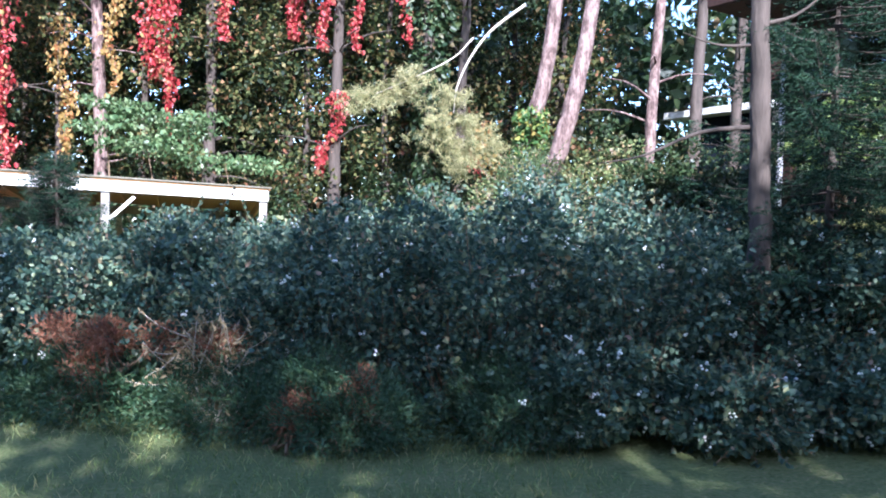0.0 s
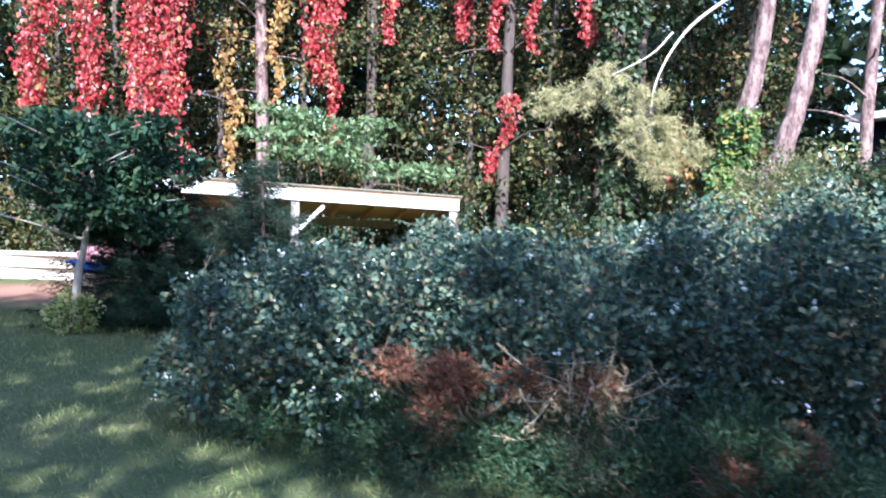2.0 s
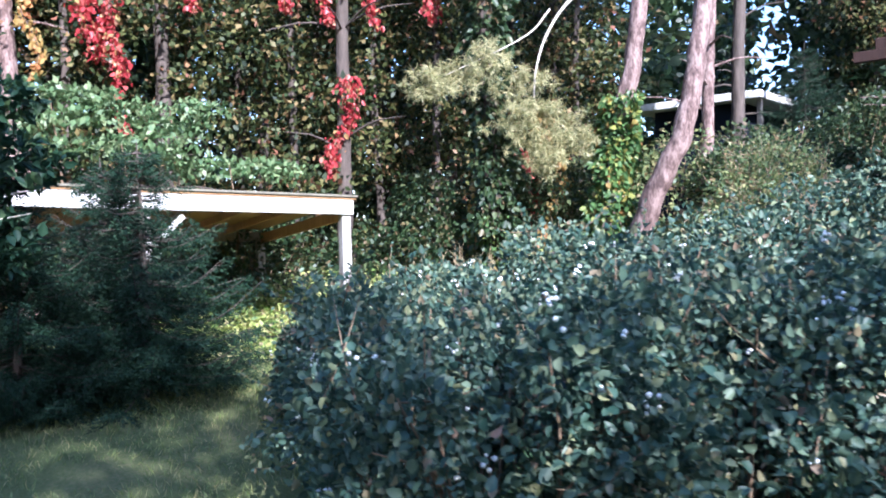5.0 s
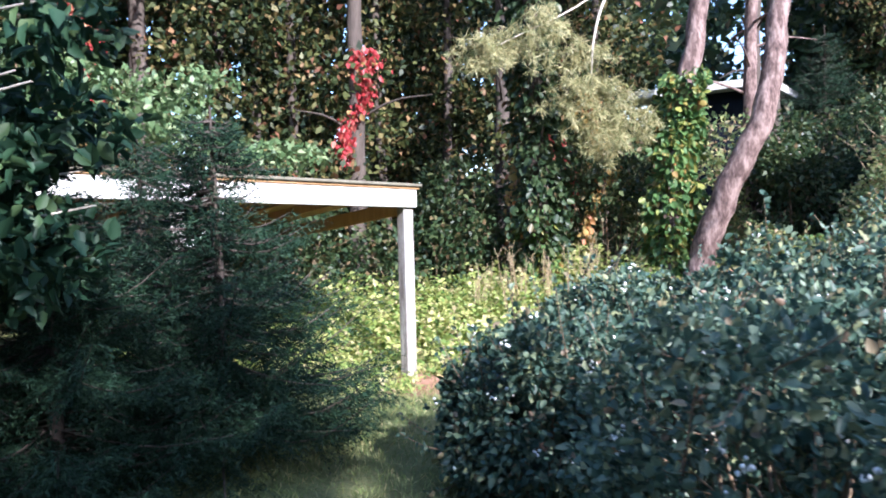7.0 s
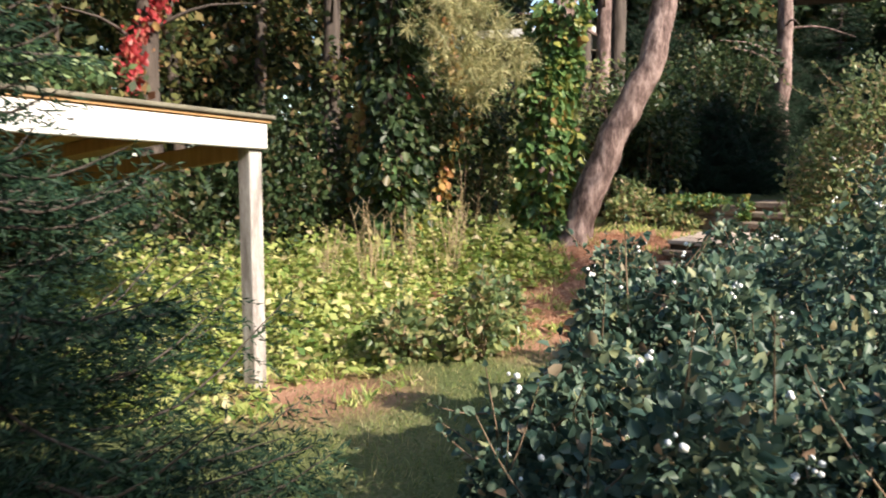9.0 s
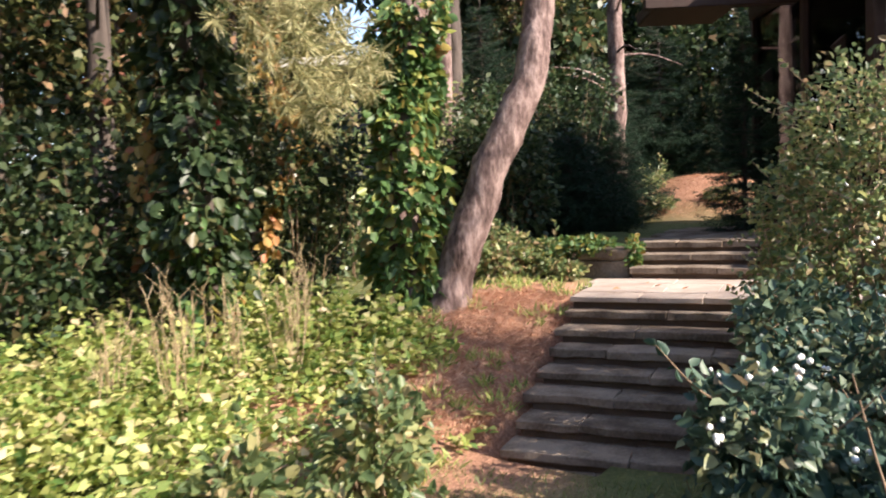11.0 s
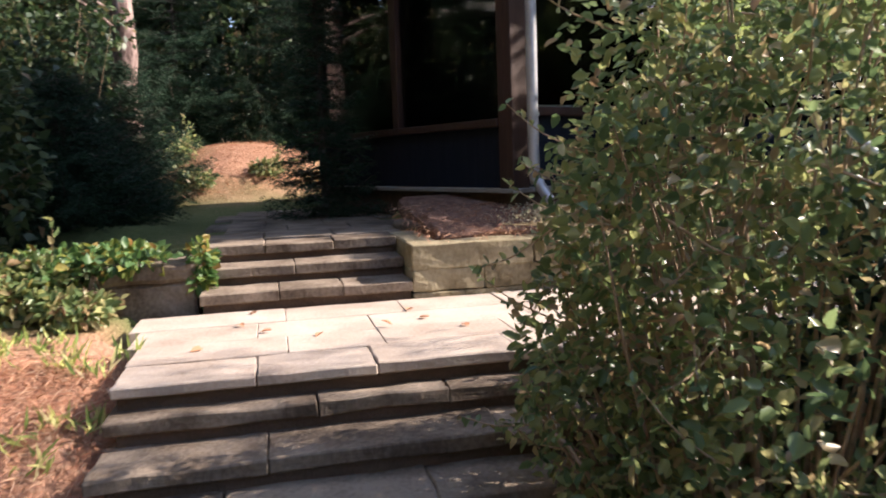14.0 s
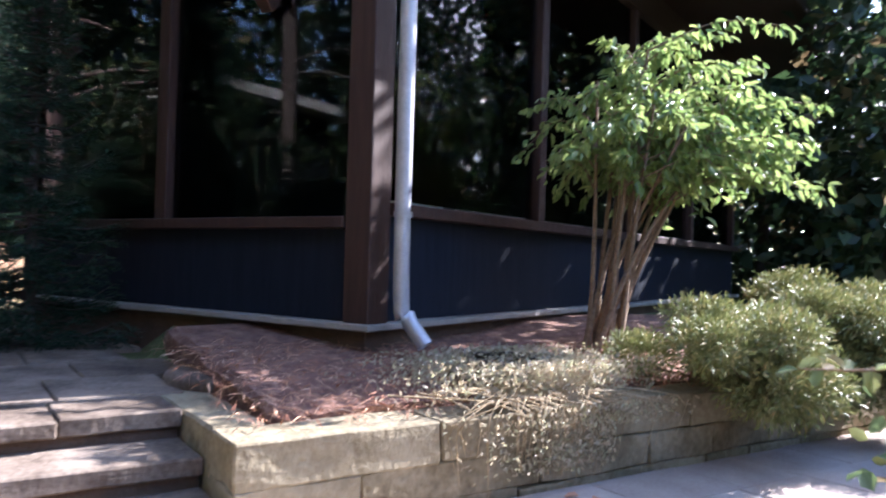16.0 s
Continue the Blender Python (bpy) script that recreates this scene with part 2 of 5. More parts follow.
def leaf_arrays(pos, axis, length, width, up=0.6, fine=True, droop=0.15):
    """Folded leaves with a midrib: four-sided when far, six-sided when near."""
    n = len(pos)
    a = norm(np.asarray(axis, float))
    nr = rng.normal(size=(n, 3))
    nr[:, 2] += up * 2
    s = norm(np.cross(a, nr))
    nn = np.cross(s, a)
    L = np.broadcast_to(np.asarray(length, float), (n,))[:, None]
    W = np.broadcast_to(np.asarray(width, float), (n,))[:, None]
    lift = nn * W * 0.18
    tip = pos + a * L - nn * L * droop
    if fine:
        v = np.stack([pos, pos + a * L * 0.28 + s * W * 0.46 + lift, pos + a * L * 0.68 + s * W * 0.38 + lift * 0.6, tip,
                      pos + a * L * 0.68 - s * W * 0.38 + lift * 0.6, pos + a * L * 0.28 - s * W * 0.46 + lift], 1).reshape(-1, 3)
        b = np.arange(n)[:, None] * 6
        f = np.concatenate([b + [0, 1, 2, 3], b + [0, 3, 4, 5]])
    else:
        v = np.stack([pos, pos + a * L * 0.45 + s * W * 0.5 + lift, tip, pos + a * L * 0.45 - s * W * 0.5 + lift], 1).reshape(-1, 3)
        f = np.arange(n)[:, None] * 4 + [0, 1, 2, 3]
    return v, f


def leaf_mesh(name, pos, axis, length, width, material, up=0.6, fine=True, droop=0.15):
    v, f = leaf_arrays(np.asarray(pos, float), axis, length, width, up, fine, droop)
    return mesh_quads(name, v, f, material)


def tubes(name, lines, material, sides=6):
    """Tapered limbs. lines: (points, radii)."""
    V, F, base = [], [], 0
    for pts, rad in lines:
        pts = np.asarray(pts, float)
        rad = np.broadcast_to(np.asarray(rad, float), (len(pts),))
        tan = norm(np.gradient(pts, axis=0))
        ref = np.array([0.31, 0.17, 0.0]) if abs(tan[0, 2]) > 0.7 else np.array([0.0, 0.1, 1.0])
        u = norm(np.cross(tan, ref))
        w = np.cross(tan, u)
        ang = np.arange(sides) * 2 * math.pi / sides
        ring = pts[:, None] + rad[:, None, None] * (np.cos(ang)[None, :, None] * u[:, None] + np.sin(ang)[None, :, None] * w[:, None])
        V.append(ring.reshape(-1, 3))
        k = len(pts)
        i, j = np.meshgrid(np.arange(k - 1), np.arange(sides), indexing="ij")
        i, j = i.ravel(), j.ravel()
        F.append(np.stack([i * sides + j, i * sides + (j + 1) % sides, (i + 1) * sides + (j + 1) % sides, (i + 1) * sides + j], 1) + base)
        base += k * sides
    me = mesh_quads(name, np.concatenate(V), np.concatenate(F), material)
    me.polygons.foreach_set("use_smooth", [True] * len(me.polygons))
    return me


def spline(pts, n):
    """A smooth line through a few points."""
    p = np.asarray(pts, float)
    t = np.linspace(0, len(p) - 1, n)
    pp = np.vstack([2 * p[0] - p[1], p, 2 * p[-1] - p[-2]])
    i = np.minimum(t.astype(int), len(p) - 2)
    u = (t - i)[:, None]
    a, b, c, d = pp[i], pp[i + 1], pp[i + 2], pp[i + 3]
    return 0.5 * (2 * b + (c - a) * u + (2 * a - 5 * b + 4 * c - d) * u ** 2 + (3 * b - a - 3 * c + d) * u ** 3)


def box_bm(x0, x1, y0, y1, z0, z1, bevel=0.012, rough=0.0, cuts=0):
    bm = bmesh.new()
    bmesh.ops.create_cube(bm, size=1)
    for v in bm.verts:
        v.co = ((x0 + x1) / 2 + v.co.x * (x1 - x0), (y0 + y1) / 2 + v.co.y * (y1 - y0), (z0 + z1) / 2 + v.co.z * (z1 - z0))
    if cuts:
        bmesh.ops.subdivide_edges(bm, edges=bm.edges[:], cuts=cuts, use_grid_fill=True)
    if bevel:
        bmesh.ops.bevel(bm, geom=[e for e in bm.edges if len(e.link_faces) == 2 and e.calc_face_angle(0) > 0.5], offset=bevel, segments=1, affect="EDGES")
    if rough:
        for v in bm.verts:
            v.co += Vector(noise.noise_vector(v.co * 9 + Vector((x0 * 7, y0 * 5, z0 * 3)))) * rough
    return bm


def oriented(bm, origin, ang):
    bmesh.ops.transform(bm, matrix=pose(origin[0], origin[1], origin[2] if len(origin) > 2 else 0, 0, 0, ang), verts=bm.verts)
    return bm


# ---------- ground ----------
ANCHORS = [(0, 0, 0), (-5, 3, 0), (-10, 8, 0), (5, 3, 0), (0, 6, 0), (-6, 8, 0), (-3.2, 13.7, -0.2), (-4, 10.6, 0.0), (-1.5, 12, -0.05), (-0.3, 12.6, -0.08), (-0.2, 13.9, -0.05),
           (1.5, 14.5, 0.72), (0.7, 13.9, 0.3), (2.6, 14.3, 0.74), (3.6, 15.2, 0.85), (-2, 18, 0.05), (2, 18, 0.8), (6.5, 15, 1.17), (9, 15, 1.24), (11.2, 15.7, 1.26), (10, 22, 1.8), (5, 8, 0.3), (1.2, 10.4, 0.1),
           (-9, 18, 0), (-12, 14, 0), (12, 5, 0.6), (0, -8, 0), (-14, 0, 0), (14, -6, 0.2), (3, 11.5, 0.45)]
AP = np.array(ANCHORS, float)


def ground_z(x, y):
    x, y = np.asarray(x, float), np.asarray(y, float)
    d2 = (x[..., None] - AP[:, 0]) ** 2 + (y[..., None] - AP[:, 1]) ** 2
    w = 1 / (d2 + 0.35) ** 1.6
    return (w * AP[:, 2]).sum(-1) / w.sum(-1)


def mound(x, y):
    """The needle-covered bank beyond the terrace."""
    return 0.85 * np.exp(-(((np.asarray(x) - 10.9) / 1.8) ** 2 + ((np.asarray(y) - 14.9) / 1.6) ** 2) ** 1.4)


def ground_material():
    m, nt, p = shader("lawn_and_litter")
    L = nt.links.new
    geo = nt.nodes.new("ShaderNodeNewGeometry")

    def noise_at(scale, detail=5):
        n = nt.nodes.new("ShaderNodeTexNoise")
        n.inputs["Scale"].default_value = scale
        n.inputs["Detail"].default_value = detail
        L(geo.outputs["Position"], n.inputs["Vector"])
        return n

    def op(kind, a, b):
        n = nt.nodes.new("ShaderNodeMath")
        n.operation = kind
        for k, v in enumerate((a, b)):
            if isinstance(v, (int, float)):
                n.inputs[k].default_value = v
            else:
                L(v, n.inputs[k])
        n.use_clamp = kind == "SUBTRACT"
        return n.outputs[0]

    big, fine = noise_at(1.1), noise_at(38, 4)
    grass = ramp_node(nt, [(0.25, (0.05, 0.075, 0.025)), (0.5, (0.11, 0.13, 0.05)), (0.75, (0.22, 0.19, 0.10))])
    litter = ramp_node(nt, [(0.25, (0.15, 0.075, 0.05)), (0.5, (0.34, 0.185, 0.12)), (0.8, (0.50, 0.32, 0.22))])
    for r in (grass, litter):
        L(op("ADD", op("MULTIPLY", big.outputs[0], 0.45), op("MULTIPLY", fine.outputs[0], 0.55)), r.inputs[0])
    total = 0.0
    # bare, needle-strewn spots: under the pines, beside the steps, along the path; the far bank's spot follows its
    # sunlit oval
    for x, y, rad in ((0.9, 14.0, 1.6), (2.3, 14.3, 1.2), (-0.6, 13.2, 1.0), (10.3, 14.75, 1.7), (-10.3, 14.2, 2.6), (-1.0, 14.2, 1.1), (-3.0, 13.2, 0.9)):
        dist = nt.nodes.new("ShaderNodeVectorMath")
        dist.operation = "DISTANCE"
        L(geo.outputs["Position"], dist.inputs[0])
        dist.inputs[1].default_value = (x, y, float(ground_z(x, y)))
        total = op("ADD", total, op("SUBTRACT", 1.0, op("DIVIDE", dist.outputs["Value"], rad * 1.35)))
    edge = ramp_node(nt, [(0.30, (0, 0, 0)), (0.68, (1, 1, 1))])
    L(op("MULTIPLY", op("ADD", total, 0.15), op("ADD", big.outputs[0], 0.35)), edge.inputs[0])
    mix = nt.nodes.new("ShaderNodeMixRGB")
    L(edge.outputs[0], mix.inputs[0])
    L(grass.outputs[0], mix.inputs[1])
    L(litter.outputs[0], mix.inputs[2])
    L(mix.outputs[0], p.inputs["Base Color"])
    p.inputs["Roughness"].default_value = 0.95
    p.inputs["Specular IOR Level"].default_value = 0.15
    b = nt.nodes.new("ShaderNodeBump")
    b.inputs["Strength"].default_value = 0.8
    b.inputs["Distance"].default_value = 0.04
    L(fine.outputs[0], b.inputs["Height"])
    L(b.outputs[0], p.inputs["Normal"])
    return m


def build_ground():
    c = np.concatenate([[-900, -300, -120, -60, -40], np.arange(-26, -12, 1.0), np.arange(-12, 14, 0.2), np.arange(14, 30, 1.0), [40, 60, 120, 300, 900]])
    r = np.concatenate([[-900, -300, -120, -60, -40], np.arange(-26, 1, 1.0), np.arange(1, 19, 0.2), np.arange(19, 34, 1.0), [45, 70, 140, 300, 900]])
    X, Y = np.meshgrid(c, r)
    Z = ground_z(X, Y)
    near = (np.abs(X) < 14) & (Y > 0) & (Y < 20)
    bump = np.array([noise.noise((x * 0.9, y * 0.9, 0)) for x, y in zip(X[near], Y[near])])
    Z[near] += bump * 0.025
    # under the stairs and terraces the soil is kept below the stone
    S = stair_uv(X, Y)
    u, v = S
    under = (u > -2.2) & (u < 2.7) & (v > -0.15) & (v < 6.0)
    Z = np.where(under, np.minimum(Z, np.where(u < 0.1, 0.62 + np.minimum(u, 0) * 0.42 - 0.28, 0.5)), Z)
    behind = ((u > 1.75) & (v > 1.75) | (u > 2.7) & (v > -0.3) | (u > 4.5) & (v > -2.5)) & (v < 9)
    Z = np.where(behind, np.where(u > 1.95, np.where(v > 2.05, 1.09 + np.clip(u - 1.9, 0, 1.5) * 0.12, 1.07 + np.clip(u - 6.4, 0, 3) * 0.04), 0.6), Z) + mound(X, Y)
    n = len(c)
    i, j = np.meshgrid(np.arange(len(r) - 1), np.arange(n - 1), indexing="ij")
    q = np.stack([i * n + j, i * n + j + 1, (i + 1) * n + j + 1, (i + 1) * n + j], -1).reshape(-1, 4)
    me = mesh_quads("ground", np.stack([X, Y, Z], -1).reshape(-1, 3), q, ground_material())
    me.polygons.foreach_set("use_smooth", [True] * len(me.polygons))
    tagged(new("ground", me), "mown lawn with bare reddish pine litter sloping up to a terrace", "lawn", kind="structure")


# the stairs' own axes: u runs up the stairs from the landing's edge, v along that edge to the south
EDGE = np.array([1.82, 13.44])
DV = norm(np.array([0.19, -0.98]))
DU = np.array([-DV[1], DV[0]])
STAIR_ANG = math.degrees(math.atan2(DU[1], DU[0]))


def stair_uv(x, y):
    dx, dy = np.asarray(x) - EDGE[0], np.asarray(y) - EDGE[1]
    return dx * DU[0] + dy * DU[1], dx * DV[0] + dy * DV[1]


def uv_xy(u, v):
    p = EDGE + DU * u + DV * v
    return float(p[0]), float(p[1])


build_ground()


def sbox(u0, u1, v0, v1, z0, z1, bevel=0.012, rough=0.0, cuts=0):
    return oriented(box_bm(u0, u1, -v1, -v0, z0, z1, bevel, rough, cuts), (EDGE[0], EDGE[1], 0), STAIR_ANG)


def run_of_stones(parent, name, u0, u1, v0, v1, z0, z1, lengths, material, rough=0.006):
    v, k = v0, 0
    while v < v1 - 0.05:
        e = min(v + lengths[k % len(lengths)], v1)
        if v1 - e < 0.12:
            e = v1
        j = float(rng.uniform(-0.008, 0.008))
        part(name, sbox(u0 + j, u1, v + 0.002, e - 0.002, z0, z1 + j * 0.6, 0.007, rough, 3), material, parent)
        v, k = e, k + 1


def build_stairs():
    lower = thing("stone_steps", "worn grey stone garden steps with leaf litter, partly overgrown", "steps", *uv_xy(-1, 1.3), 0.1, kind="structure")
    rise, tread = 0.12, 0.30
    for k in range(1, 9):
        top, front = 0.74 - rise * k, -0.12 - tread * (k - 1)
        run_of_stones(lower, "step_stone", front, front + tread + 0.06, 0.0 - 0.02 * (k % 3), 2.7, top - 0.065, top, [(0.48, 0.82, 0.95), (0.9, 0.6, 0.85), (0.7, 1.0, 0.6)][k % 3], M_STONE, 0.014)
        part("riser", sbox(front + 0.035, front + tread, 0.03, 2.68, top - rise - 0.06, top - 0.065, 0.0), M_SOIL, lower)
    landing = thing("landing", "sunlit pale flagstone landing between two flights of steps", "landing", *uv_xy(0.8, 2), 0.6, kind="structure")
    run_of_stones(landing, "edge_stone", 0.0, 0.36, 0.0, 7.0, 0.685, 0.74, (0.62, 0.55, 0.7), M_SLAB, 0.007)
    part("riser", sbox(0.04, 0.36, 0.02, 7.0, 0.45, 0.683, 0.0), M_SOIL, landing)
    part("bed", sbox(0.37, 1.6, 0.02, 7.0, 0.45, 0.722, 0.0), M_SOIL, landing)
    u, row = 0.366, 0
    for w in (0.38, 0.42, 0.41):
        v = -0.06 * row
        while v < 7:
            e = v + float(rng.uniform(0.45, 0.95))
            j = float(rng.uniform(-0.004, 0.004))
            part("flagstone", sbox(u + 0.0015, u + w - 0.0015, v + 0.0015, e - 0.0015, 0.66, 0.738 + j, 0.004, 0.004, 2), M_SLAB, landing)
            v = e
        u, row = u + w, row + 1
    upper = thing("upper_steps", "three shaded stone steps up to the house terrace", "steps", *uv_xy(1.9, 0.9), 0.7, kind="structure")
    for k in range(3):
        top, front = 0.74 + 0.12 * (k + 1), 1.58 + 0.33 * k
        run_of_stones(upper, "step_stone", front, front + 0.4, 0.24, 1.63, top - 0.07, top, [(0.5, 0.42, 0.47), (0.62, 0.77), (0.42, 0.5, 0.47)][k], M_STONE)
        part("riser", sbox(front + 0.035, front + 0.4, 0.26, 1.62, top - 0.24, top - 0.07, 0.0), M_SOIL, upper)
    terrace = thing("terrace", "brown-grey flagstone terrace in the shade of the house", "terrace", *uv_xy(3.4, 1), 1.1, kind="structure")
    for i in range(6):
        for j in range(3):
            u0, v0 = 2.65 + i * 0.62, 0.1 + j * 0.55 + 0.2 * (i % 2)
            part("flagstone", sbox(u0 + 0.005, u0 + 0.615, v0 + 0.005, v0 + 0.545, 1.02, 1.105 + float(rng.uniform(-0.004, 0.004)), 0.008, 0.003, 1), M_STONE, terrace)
    wall = thing("retaining_wall", "low mossy sandstone block wall holding up the flower bed", "wall", *uv_xy(1.7, 3), 0.7, kind="structure")
    v, k = 1.63, 0
    run_of_stones(wall, "block", 1.58, 1.86, 1.63, 7.0, 0.93, 1.10, (0.86, 0.62, 0.95), M_WALL, 0.012)
    run_of_stones(wall, "block", 1.575, 1.86, 1.63, 7.0, 0.775, 0.926, (0.5, 0.9, 0.7), M_WALL, 0.012)
    run_of_stones(wall, "block", 1.58, 1.86, 1.63, 7.0, 0.62, 0.771, (0.36, 0.5, 0.42), M_WALL, 0.010)
    part("return_block", sbox(1.862, 2.75, 1.632, 1.86, 0.62, 1.098, 0.012, 0.008, 3), M_WALL, wall)
    cheek = thing("cheek_block", "rough grey stone block beside the steps with creeper over it", "stone block", *uv_xy(2, 0), 0.74, kind="structure")
    part("block", sbox(1.76, 2.2, -0.38, 0.22, 0.93, 1.06, 0.02, 0.02, 4), M_STONE, cheek)
    part("block", sbox(1.79, 2.2, -0.36, 0.21, 0.64, 0.926, 0.02, 0.012, 4), M_STONE, cheek)
    bed = sbox(1.862, 3.6, 1.87, 7.0, 0.94, 1.14, 0.04, 0.03, 9)
    for w in bed.verts:
        w.co.z += max(0.0, stair_uv(w.co.x, w.co.y)[0] - 1.9) * 0.12
    part("flower_bed_soil", bed, surface("bark_mulch", [(0.25, (0.07, 0.04, 0.03)), (0.55, (0.20, 0.11, 0.08)), (0.85, (0.38, 0.24, 0.17))], 14, 0.95, 1.0), None)
    ob = bpy.data.objects["flower_bed_soil"]
    tagged(ob, "brown mulched bed of dry needles behind the stone wall", "flower bed", kind="structure")


# ---------- house ----------
HC = np.array([4.95, 11.29])
HOUSE_ANG = math.degrees(math.atan2(0.55, 0.835))


def hbox(a0, a1, b0, b1, z0, z1, bevel=0.006):
    """a runs along the north-west face away from the corner, b along the south-west face."""
    return oriented(box_bm(a0, a1, -b1, -b0, z0, z1, bevel), (HC[0], HC[1], 0), HOUSE_ANG)


def build_house():
    h = thing("house", "dark timber house with large corner windows and brown trim", "house", *HC, 1.3, kind="structure")
    part("corner_post", hbox(-0.02, 0.16, -0.02, 0.16, 1.38, 4.6), M_BROWN, h)
    part("plinth", hbox(0.05, 3.7, 0.05, 1.85, 1.0, 1.36, 0), M_SOIL, h)
    part("plinth", hbox(0.05, 2.4, 1.853, 8.16, 1.0, 1.36, 0), M_SOIL, h)
    part("base_sill", hbox(-0.05, 3.74, -0.05, 1.88, 1.362, 1.40), M_SILLP, h, "pale weathered base sill")
    part("base_sill", hbox(-0.05, 2.44, 1.883, 8.2, 1.362, 1.40), M_SILLP, h, "pale weathered base sill")
    # south-west face: panel below, window above
    part("wall_panel", hbox(0.05, 0.15, 0.162, 8.16, 1.402, 2.0, 0), M_PANEL, h, "dark blue-grey wall panel")
    part("window_sill", hbox(-0.04, 0.15, 0.162, 8.16, 2.002, 2.075), M_BROWN, h)
    for k in range(4):
        b = 0.162 + k * 2.0
        w = child("window", None, h)
        part("pane", hbox(0.09, 0.098, b + 0.05, b + 1.9, 2.1, 4.3, 0), M_GLASS, w).visible_shadow = False
        part("mullion", hbox(0.03, 0.15, b + 1.9, b + 2.0, 2.077, 4.6), M_BROWN, w)
        part("frame", hbox(0.05, 0.14, b, b + 0.05, 2.077, 4.6), M_BROWN, w)
    part("head_beam", hbox(0.0, 0.2, 0.162, 8.16, 4.302, 4.6), M_BROWN, h)
    # north-west face
    part("wall_panel", hbox(0.162, 3.7, 0.05, 0.15, 1.402, 1.92, 0), M_PANEL, h, "dark blue-grey wall panel")
    part("window_sill", hbox(0.162, 3.7, -0.04, 0.15, 1.922, 1.99), M_BROWN, h)
    for k in range(2):
        a = 0.162 + k * 1.77
        w = child("window", None, h)
        part("pane", hbox(a + 0.05, a + 1.67, 0.09, 0.098, 2.0, 4.3, 0), M_GLASS, w).visible_shadow = False
        part("mullion", hbox(a + 1.67, a + 1.77, 0.03, 0.15, 1.992, 4.6), M_BROWN, w)
        part("frame", hbox(a, a + 0.05, 0.05, 0.14, 1.992, 4.6), M_BROWN, w)
    part("head_beam", hbox(0.2, 3.7, 0.0, 0.2, 4.302, 4.6), M_BROWN, h)
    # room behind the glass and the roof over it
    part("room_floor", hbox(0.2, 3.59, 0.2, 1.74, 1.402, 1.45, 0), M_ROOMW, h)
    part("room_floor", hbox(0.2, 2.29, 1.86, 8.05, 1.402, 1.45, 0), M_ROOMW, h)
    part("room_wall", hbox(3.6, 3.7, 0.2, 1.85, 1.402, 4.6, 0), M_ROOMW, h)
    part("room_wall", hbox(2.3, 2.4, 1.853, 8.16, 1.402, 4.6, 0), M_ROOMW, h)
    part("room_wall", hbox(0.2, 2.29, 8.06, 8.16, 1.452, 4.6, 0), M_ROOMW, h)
    # added partition: stops sun crossing the corner windows onto the terrace
    part("room_wall", hbox(0.6, 3.59, 1.75, 1.85, 1.452, 4.6, 0), M_ROOMW, h, "partition added inside the room to stop sun passing through")
    part("roof", hbox(-1.2, 3.8, -0.5, 1.9, 4.602, 4.85, 0.02), M_BROWN, h, "dark timber roof with deep eaves")
    part("roof", hbox(-1.2, 2.5, 1.903, 8.8, 4.602, 4.85, 0.02), M_BROWN, h, "dark timber roof with deep eaves")
    part("porch_roof", hbox(2.0, 3.8, -1.7, -0.503, 4.3, 4.5, 0.02), M_BROWN, h, "dark timber porch roof")
    part("beam", hbox(1.9, 2.05, -2.0, 0.0, 4.12, 4.298, 0.01), M_BROWN, h, "projecting dark roof beam")
    for a in (0.9, 3.1):
        bm = box_bm(-0.05, 0.05, -0.06, 0.06, 0, 1.9, 0.006)
        bmesh.ops.transform(bm, matrix=pose(HC[0], HC[1], 0, 0, 0, HOUSE_ANG) @ pose(a, 0.0, 3.3, 48, 0, 0), verts=bm.verts)
        part("eave_brace", bm, M_BROWN, h, "diagonal timber eave brace")
    # curtain in the corner window
    n = 60
    V, F = [], []
    for i in range(n):
        b = 0.2 + i * 0.75 / n
        d = 0.16 + 0.025 * math.sin(i * 0.9) + 0.01 * math.sin(i * 2.3)
        p = Matrix.Translation((HC[0], HC[1], 0)) @ pose(0, 0, 0, 0, 0, HOUSE_ANG) @ Vector((d, -b, 0))
        V += [(p.x, p.y, 2.0), (p.x, p.y, 4.3)]
        if i:
            F.append((2 * i - 2, 2 * i, 2 * i + 1, 2 * i - 1))
    cu = new("curtain", mesh_from("curtain", V, F, M_CURT, True))
    mod = cu.modifiers.new("thick", "SOLIDIFY")
    mod.thickness = 0.004
    tagged(cu, "pale green pleated curtain drawn beside the corner window", "curtain")
    # table lamp on a side table behind the window
    base = Matrix.Translation((HC[0], HC[1], 0)) @ pose(0, 0, 0, 0, 0, HOUSE_ANG) @ Vector((0.62, -1.15, 0))
    tb = thing("side_table", "dark wooden side table under a lamp", "table", base.x, base.y, 1.45)
    part("tabletop", oriented(box_bm(-0.25, 0.25, -0.25, 0.25, 2.06, 2.1), (base.x, base.y, 0), HOUSE_ANG), M_BROWN, tb)
    for sx in (-0.2, 0.2):
        for sy in (-0.2, 0.2):
            part("leg", oriented(box_bm(sx - 0.02, sx + 0.02, sy - 0.02, sy + 0.02, 1.45, 2.06), (base.x, base.y, 0), HOUSE_ANG), M_BROWN, tb)
    lp = thing("table_lamp", "unlit table lamp with yellow shade and round yellow base", "lamp", base.x, base.y, 2.1)
    ball = [(base.x, base.y, 2.1 + z) for z in (0.0, 0.03, 0.10, 0.2, 0.27, 0.30)]
    child("lamp_base", tubes("lamp_base", [(ball, (0.09, 0.13, 0.16, 0.15, 0.09, 0.03))], M_LAMP, 18), lp)
